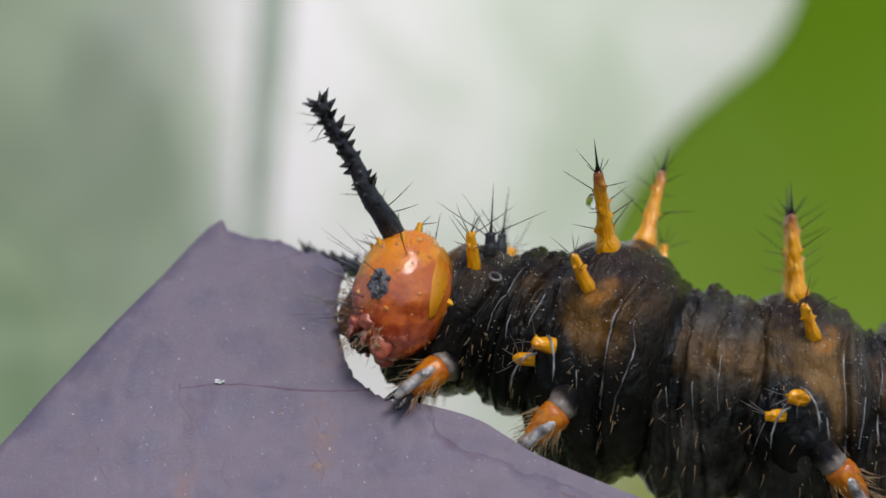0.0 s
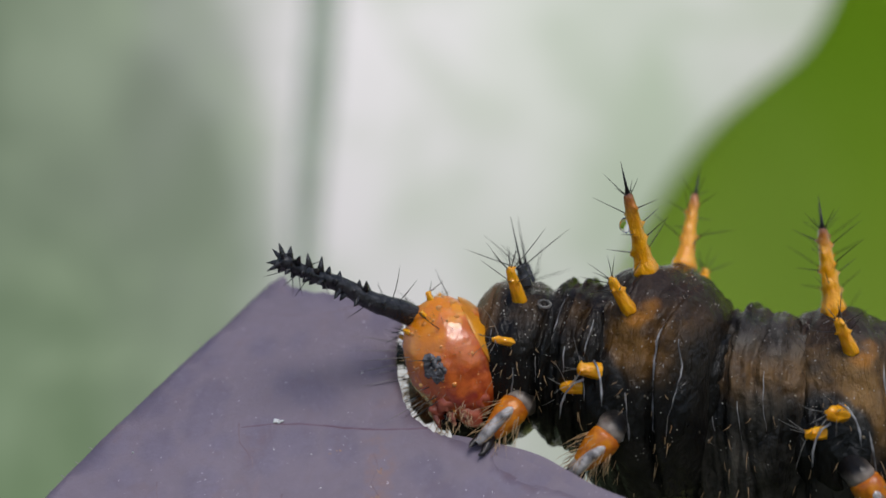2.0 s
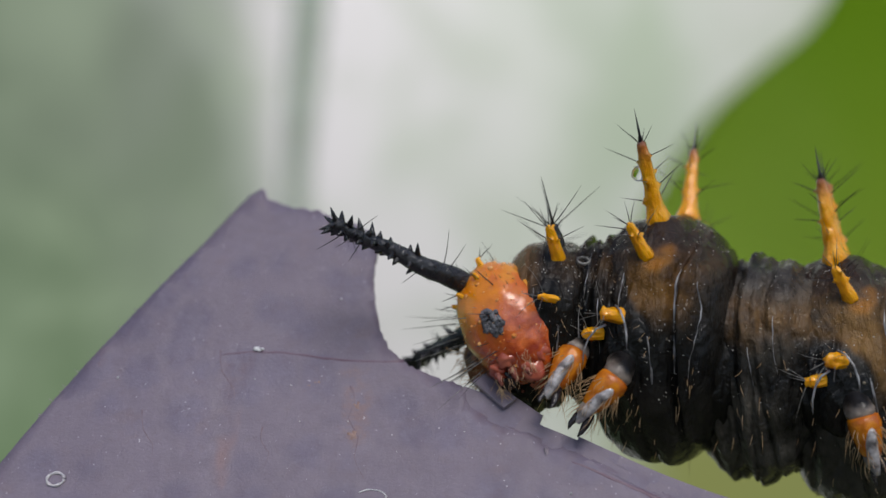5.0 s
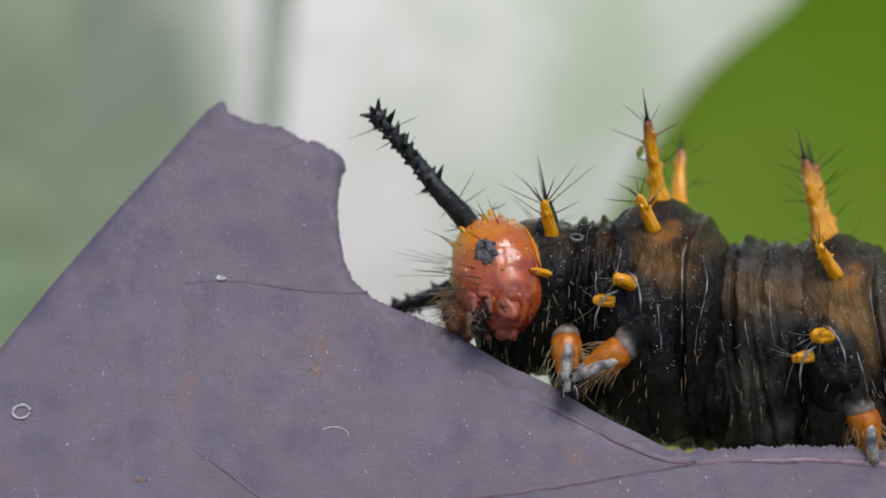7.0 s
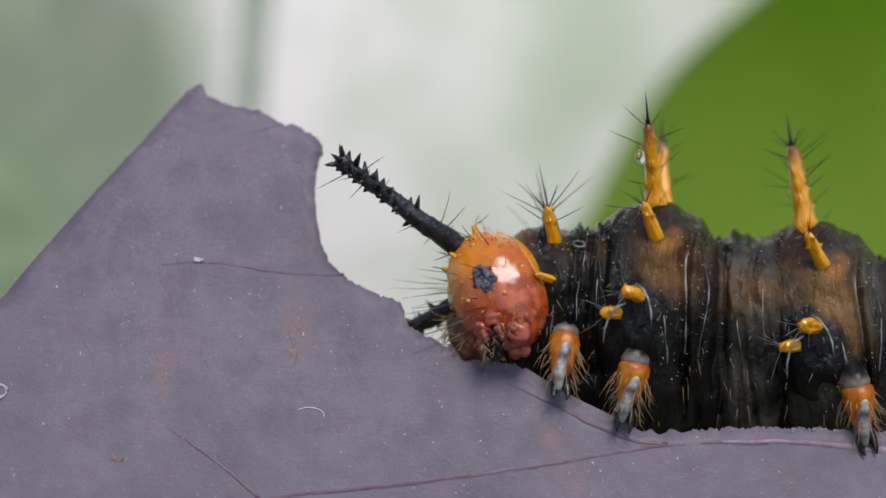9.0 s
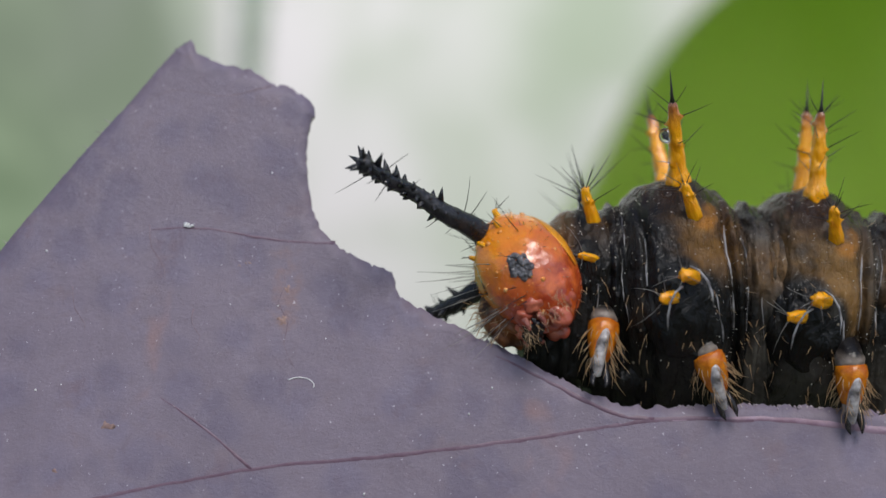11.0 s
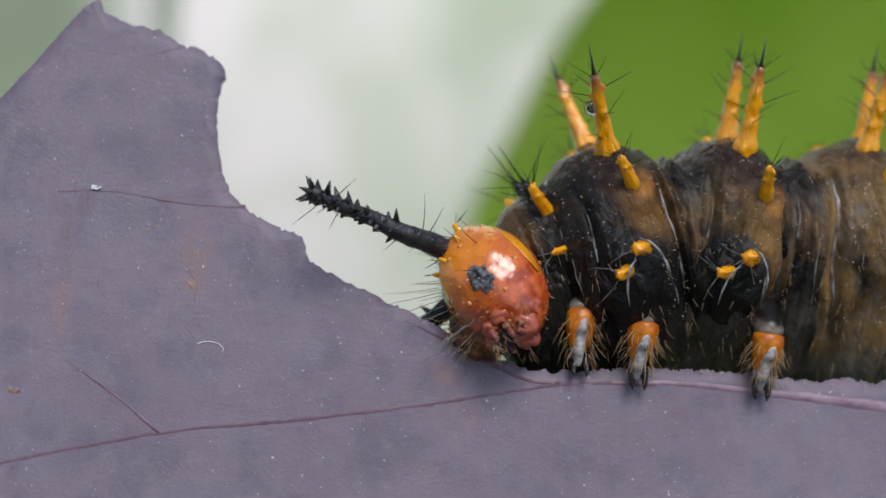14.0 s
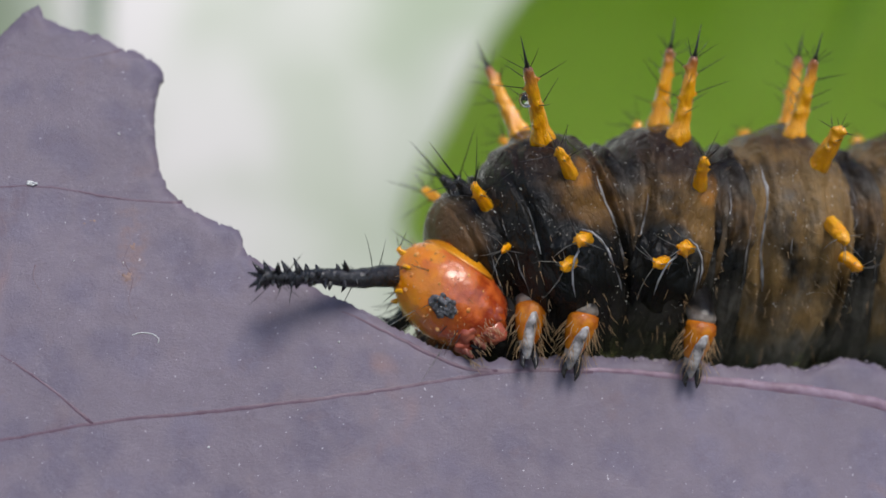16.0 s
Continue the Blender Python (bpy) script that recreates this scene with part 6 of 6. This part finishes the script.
    walk(far_legs[0], [
        (0, mm(0.687, 3.346, -1.279, -17.2, 39.9, -21.1)), (0.5, mm(0.654, 3.290, -1.545, -16.8, 34.5, -18.0)),
        (1, mm(0.773, 3.251, -1.709, -16.0, 29.5, -14.8)), (1.5, mm(0.776, 3.228, -1.951, -14.9, 24.8, -11.5)),
        (2, mm(0.848, 3.196, -1.963, -15.4, 22.8, -9.2)), (2.5, mm(1.064, 3.166, -1.961, -15.8, 21.0, -7.0)),
        (3, mm(1.177, 3.131, -2.159, -16.5, 19.1, -4.9)), (3.5, mm(1.437, 3.103, -2.253, -17.0, 17.2, -3.1)),
        (4, mm(1.588, 3.086, -2.423, -17.7, 17.7, -3.0)), (6.5, mm(2.588, 3.010, -2.636, -20.7, 20.9, -3.3)),
        (7, mm(2.493, 2.987, -2.885, -21.5, 21.5, -3.0)), (7.5, mm(2.576, 2.940, -3.037, -23.3, 23.8, -3.5)),
        (8, mm(2.597, 2.910, -3.258, -24.0, 23.2, -2.7)), (10.5, mm(4.200, 3.130, -4.135, -26.8, 18.7, -1.9)),
        (11, mm(4.463, 3.115, -4.241, -27.3, 17.3, -2.0)), (11.5, mm(5.043, 3.137, -4.383, -26.3, 12.8, -0.8)),
        (12, mm(5.429, 3.179, -4.508, -24.8, 8.2, 0.7)), (12.5, mm(5.652, 3.229, -4.640, -23.1, 4.0, 2.7)),
        (13, mm(5.953, 3.236, -4.746, -23.1, 1.4, 3.5)), (13.5, mm(6.224, 3.246, -4.820, -22.9, -0.9, 4.4)),
        (14, mm(6.378, 3.262, -4.952, -22.7, -3.2, 5.8)), (14.5, mm(6.597, 3.279, -5.281, -22.6, -5.3, 7.5)),
        (15, mm(6.529, 3.333, -5.100, -20.9, -6.5, 10.4)), (15.5, mm(6.344, 3.381, -4.981, -19.4, -7.7, 13.6)),
        (16, mm(6.145, 3.416, -4.755, -18.0, -9.2, 16.3)),
    ])
    walk(far_legs[1], [
        (0, mm(5.809, 4.246, -2.972, -14.4, 27.4, -35.2)), (0.5, mm(5.866, 4.191, -3.064, -14.7, 25.0, -35.5)),
        (1, mm(5.930, 4.131, -3.157, -15.0, 23.6, -35.9)), (1.5, mm(5.990, 4.049, -3.264, -14.9, 21.4, -36.2)),
        (2, mm(5.993, 4.027, -3.250, -15.1, 21.2, -36.3)), (2.5, mm(6.081, 4.055, -3.261, -16.2, 21.8, -36.8)),
        (3, mm(6.176, 4.089, -3.284, -16.3, 21.3, -36.6)), (3.5, mm(6.252, 4.010, -3.311, -16.7, 21.1, -37.1)),
        (4, mm(6.313, 3.987, -3.389, -16.7, 20.0, -36.1)), (6.5, mm(6.936, 4.100, -3.888, -24.8, 14.1, -25.4)),
        (7, mm(6.976, 4.026, -4.368, -27.3, 14.6, -24.7)), (7.5, mm(6.941, 4.025, -4.120, -24.1, 16.4, -22.0)),
        (8, mm(7.015, 3.967, -4.377, -23.5, 16.4, -20.1)), (10.5, mm(6.931, 3.784, -4.954, -22.4, 15.2, -6.4)),
        (11, mm(7.428, 3.772, -5.055, -21.4, 10.8, -2.0)), (11.5, mm(7.602, 3.775, -4.961, -20.2, 9.2, -1.4)),
        (12, mm(7.761, 3.800, -5.026, -20.0, 7.9, -0.4)), (12.5, mm(7.926, 3.762, -5.064, -19.2, 5.6, 0.8)),
        (13, mm(8.133, 3.760, -4.991, -18.6, 2.9, 1.4)), (13.5, mm(8.202, 3.785, -5.098, -18.8, 2.7, 2.3)),
        (14, mm(8.273, 3.737, -5.155, -18.5, 1.6, 3.3)), (14.5, mm(8.394, 3.726, -5.408, -18.7, -0.1, 4.8)),
        (15, mm(8.450, 3.776, -5.226, -17.7, -0.7, 4.5)), (15.5, mm(8.415, 3.803, -5.157, -17.3, -0.8, 4.7)),
        (16, mm(8.464, 3.853, -4.908, -16.2, -1.9, 4.5)),
    ])
    walk(far_legs[2], [
        (0, mm(11.109, 4.505, -4.799, -17.6, 16.5, -13.1)), (0.5, mm(11.085, 4.483, -4.787, -17.9, 15.5, -13.7)),
        (1, mm(11.128, 4.460, -4.793, -18.1, 14.6, -14.4)), (1.5, mm(11.180, 4.428, -4.697, -17.7, 12.9, -15.3)),
        (2, mm(11.099, 4.410, -4.689, -17.7, 12.9, -15.5)), (2.5, mm(11.113, 4.403, -4.792, -18.4, 13.7, -15.6)),
        (3, mm(11.238, 4.377, -4.831, -18.6, 13.0, -16.2)), (3.5, mm(11.382, 4.356, -4.850, -18.9, 12.4, -16.8)),
        (4, mm(11.604, 4.316, -4.821, -18.7, 11.1, -17.9)), (6.5, mm(12.523, 4.143, -4.917, -19.7, 8.4, -22.5)),
        (7, mm(12.830, 4.079, -5.253, -20.3, 7.1, -23.5)), (7.5, mm(12.844, 4.107, -4.950, -18.5, 7.7, -22.8)),
        (8, mm(12.921, 4.115, -5.109, -19.2, 6.6, -22.1)), (10.5, mm(11.304, 4.379, -5.254, -17.0, 18.4, -7.9)),
        (11, mm(11.023, 4.377, -5.190, -16.0, 20.4, -5.0)), (11.5, mm(10.808, 4.402, -5.020, -15.3, 22.6, -3.3)),
        (12, mm(10.657, 4.394, -4.927, -14.0, 23.2, -0.9)), (12.5, mm(10.595, 4.390, -4.844, -12.8, 23.9, 0.6)),
        (13, mm(10.496, 4.395, -4.652, -11.7, 24.5, 1.7)), (13.5, mm(10.500, 4.380, -4.714, -11.8, 24.9, 2.5)),
        (14, mm(10.572, 4.394, -4.707, -10.9, 24.9, 3.0)), (14.5, mm(10.539, 4.371, -4.906, -10.6, 25.2, 3.9)),
        (15, mm(10.512, 4.380, -4.742, -10.1, 25.4, 4.4)), (15.5, mm(10.447, 4.393, -4.661, -9.3, 25.3, 5.1)),
        (16, mm(10.452, 4.398, -4.448, -8.4, 24.4, 5.2)),
    ])
    rest = bites[0].matrix_basis.copy()
    walk(bites[0], [
        (0, rest), (4.3, rest), (4.5, mm(7.24, -0.42, -1.44, 0, 40, 0)),
        (4.9, mm(12.20, 0.67, 0.58, 0, 40, 0)), (6.5, mm(13.00, 1.29, -0.02, 0, 40, 0)), (7, mm(13.15, 1.76, -0.53, 0, 40, 0)),
        (7.5, mm(13.30, 1.26, -0.36, 0, 40, 0)), (8, mm(13.39, 1.28, -0.74, 0, 40, 0)), (10.5, mm(13.91, 1.32, -1.37, 0, 40, 0)),
        (11, mm(14.44, 1.35, -1.45, 0, 40, 0)), (11.5, mm(14.62, 1.32, -1.28, 0, 40, 0)), (12, mm(14.79, 1.32, -1.27, 0, 40, 0)),
        (12.5, mm(14.96, 1.39, -1.31, 0, 40, 0)), (13, mm(15.15, 1.06, -1.25, 0, 40, 0)), (13.5, mm(15.23, 1.13, -1.32, 0, 40, 0)),
        (14, mm(15.32, 1.03, -1.41, 0, 40, 0)), (14.5, mm(15.38, 1.40, -1.52, 0, 40, 0)), (15, mm(15.44, 1.04, -1.47, 0, 40, 0)),
        (15.5, mm(15.36, 0.88, -1.38, 0, 40, 0)), (16, mm(15.38, 0.47, -1.29, 0, 40, 0)),
    ])
    rest = bites[1].matrix_basis.copy()
    walk(bites[1], [
        (0, rest), (4.9, rest), (5.1, mm(7.67, -0.39, -1.66, 0, 40, 0)),
        (5.5, mm(12.50, 0.90, 0.36, 0, 40, 0)), (6.5, mm(13.00, 1.29, -0.02, 0, 40, 0)), (7, mm(13.15, 1.76, -0.53, 0, 40, 0)),
        (7.5, mm(13.30, 1.26, -0.36, 0, 40, 0)), (8, mm(13.39, 1.28, -0.74, 0, 40, 0)), (10.5, mm(13.91, 1.32, -1.37, 0, 40, 0)),
        (11, mm(14.44, 1.35, -1.45, 0, 40, 0)), (11.5, mm(14.62, 1.32, -1.28, 0, 40, 0)), (12, mm(14.79, 1.32, -1.27, 0, 40, 0)),
        (12.5, mm(14.96, 1.39, -1.31, 0, 40, 0)), (13, mm(15.15, 1.06, -1.25, 0, 40, 0)), (13.5, mm(15.23, 1.13, -1.32, 0, 40, 0)),
        (14, mm(15.32, 1.03, -1.41, 0, 40, 0)), (14.5, mm(15.38, 1.40, -1.52, 0, 40, 0)), (15, mm(15.44, 1.04, -1.47, 0, 40, 0)),
        (15.5, mm(15.36, 0.88, -1.38, 0, 40, 0)), (16, mm(15.38, 0.47, -1.29, 0, 40, 0)),
    ])
    rest = bites[2].matrix_basis.copy()
    walk(bites[2], [
        (0, rest), (5.5, rest), (5.7, mm(8.11, -0.36, -1.87, 0, 40, 0)),
        (6.1, mm(12.80, 1.13, 0.13, 0, 40, 0)), (6.5, mm(13.00, 1.29, -0.02, 0, 40, 0)), (7, mm(13.15, 1.76, -0.53, 0, 40, 0)),
        (7.5, mm(13.30, 1.26, -0.36, 0, 40, 0)), (8, mm(13.39, 1.28, -0.74, 0, 40, 0)), (10.5, mm(13.91, 1.32, -1.37, 0, 40, 0)),
        (11, mm(14.44, 1.35, -1.45, 0, 40, 0)), (11.5, mm(14.62, 1.32, -1.28, 0, 40, 0)), (12, mm(14.79, 1.32, -1.27, 0, 40, 0)),
        (12.5, mm(14.96, 1.39, -1.31, 0, 40, 0)), (13, mm(15.15, 1.06, -1.25, 0, 40, 0)), (13.5, mm(15.23, 1.13, -1.32, 0, 40, 0)),
        (14, mm(15.32, 1.03, -1.41, 0, 40, 0)), (14.5, mm(15.38, 1.40, -1.52, 0, 40, 0)), (15, mm(15.44, 1.04, -1.47, 0, 40, 0)),
        (15.5, mm(15.36, 0.88, -1.38, 0, 40, 0)), (16, mm(15.38, 0.47, -1.29, 0, 40, 0)),
    ])
    rest = bites[3].matrix_basis.copy()
    walk(bites[3], [
        (0, rest), (4.6, rest),
        (4.95, rest @ mm(0, 0.35, -0.35, 80, 0, 0)), (5.4, rest @ mm(-0.1, 0.42, -2.6, 165, 0, 0)),
        (16, rest @ mm(-0.1, 0.42, -2.6, 165, 0, 0)),
    ])
    rest = bites[4].matrix_basis.copy()
    walk(bites[4], [
        (0, rest), (5, rest),
        (5.35, rest @ mm(0, 0.35, -0.35, 80, 0, 0)), (5.8, rest @ mm(-0.1, 0.42, -2.6, 165, 0, 0)),
        (16, rest @ mm(-0.1, 0.42, -2.6, 165, 0, 0)),
    ])
    rest = bites[5].matrix_basis.copy()
    walk(bites[5], [
        (0, rest), (5.4, rest),
        (5.75, rest @ mm(0, 0.35, -0.35, 80, 0, 0)), (6.2, rest @ mm(-0.1, 0.42, -2.6, 165, 0, 0)),
        (16, rest @ mm(-0.1, 0.42, -2.6, 165, 0, 0)),
    ])
    rest = bites[6].matrix_basis.copy()
    walk(bites[6], [
        (0, rest), (5.8, rest),
        (6.15, rest @ mm(0, 0.35, -0.35, 80, 0, 0)), (6.6, rest @ mm(-0.1, 0.42, -2.6, 165, 0, 0)),
        (16, rest @ mm(-0.1, 0.42, -2.6, 165, 0, 0)),
    ])
    rest = bites[7].matrix_basis.copy()
    walk(bites[7], [
        (0, rest), (6, rest),
        (6.35, rest @ mm(0, 0.35, -0.35, 80, 0, 0)), (6.8, rest @ mm(-0.1, 0.42, -2.6, 165, 0, 0)),
        (16, rest @ mm(-0.1, 0.42, -2.6, 165, 0, 0)),
    ])
    rest = bites[8].matrix_basis.copy()
    walk(bites[8], [
        (0, rest), (8.3, rest), (8.5, mm(8.20, -0.78, -2.60, 0, 40, 0)),
        (8.9, mm(13.58, 1.29, -0.97, 0, 40, 0)), (10.5, mm(13.91, 1.32, -1.37, 0, 40, 0)), (11, mm(14.44, 1.35, -1.45, 0, 40, 0)),
        (11.5, mm(14.62, 1.32, -1.28, 0, 40, 0)), (12, mm(14.79, 1.32, -1.27, 0, 40, 0)), (12.5, mm(14.96, 1.39, -1.31, 0, 40, 0)),
        (13, mm(15.15, 1.06, -1.25, 0, 40, 0)), (13.5, mm(15.23, 1.13, -1.32, 0, 40, 0)), (14, mm(15.32, 1.03, -1.41, 0, 40, 0)),
        (14.5, mm(15.38, 1.40, -1.52, 0, 40, 0)), (15, mm(15.44, 1.04, -1.47, 0, 40, 0)), (15.5, mm(15.36, 0.88, -1.38, 0, 40, 0)),
        (16, mm(15.38, 0.47, -1.29, 0, 40, 0)),
    ])
    rest = bites[9].matrix_basis.copy()
    walk(bites[9], [
        (0, rest), (9, rest), (9.2, mm(8.89, -0.98, -2.85, 0, 40, 0)),
        (9.6, mm(13.72, 1.30, -1.14, 0, 40, 0)), (10.5, mm(13.91, 1.32, -1.37, 0, 40, 0)), (11, mm(14.44, 1.35, -1.45, 0, 40, 0)),
        (11.5, mm(14.62, 1.32, -1.28, 0, 40, 0)), (12, mm(14.79, 1.32, -1.27, 0, 40, 0)), (12.5, mm(14.96, 1.39, -1.31, 0, 40, 0)),
        (13, mm(15.15, 1.06, -1.25, 0, 40, 0)), (13.5, mm(15.23, 1.13, -1.32, 0, 40, 0)), (14, mm(15.32, 1.03, -1.41, 0, 40, 0)),
        (14.5, mm(15.38, 1.40, -1.52, 0, 40, 0)), (15, mm(15.44, 1.04, -1.47, 0, 40, 0)), (15.5, mm(15.36, 0.88, -1.38, 0, 40, 0)),
        (16, mm(15.38, 0.47, -1.29, 0, 40, 0)),
    ])
    rest = bites[10].matrix_basis.copy()
    walk(bites[10], [
        (0, rest), (9.8, rest), (10, mm(9.68, -1.20, -3.14, 0, 40, 0)),
        (10.4, mm(13.89, 1.31, -1.35, 0, 40, 0)), (10.5, mm(13.91, 1.32, -1.37, 0, 40, 0)), (11, mm(14.44, 1.35, -1.45, 0, 40, 0)),
        (11.5, mm(14.62, 1.32, -1.28, 0, 40, 0)), (12, mm(14.79, 1.32, -1.27, 0, 40, 0)), (12.5, mm(14.96, 1.39, -1.31, 0, 40, 0)),
        (13, mm(15.15, 1.06, -1.25, 0, 40, 0)), (13.5, mm(15.23, 1.13, -1.32, 0, 40, 0)), (14, mm(15.32, 1.03, -1.41, 0, 40, 0)),
        (14.5, mm(15.38, 1.40, -1.52, 0, 40, 0)), (15, mm(15.44, 1.04, -1.47, 0, 40, 0)), (15.5, mm(15.36, 0.88, -1.38, 0, 40, 0)),
        (16, mm(15.38, 0.47, -1.29, 0, 40, 0)),
    ])
    rest = bites[11].matrix_basis.copy()
    walk(bites[11], [
        (0, rest), (9.4, rest),
        (9.75, rest @ mm(0, 0.35, -0.35, 80, 0, 0)), (10.2, rest @ mm(-0.1, 0.42, -2.6, 165, 0, 0)),
        (16, rest @ mm(-0.1, 0.42, -2.6, 165, 0, 0)),
    ])


motions()
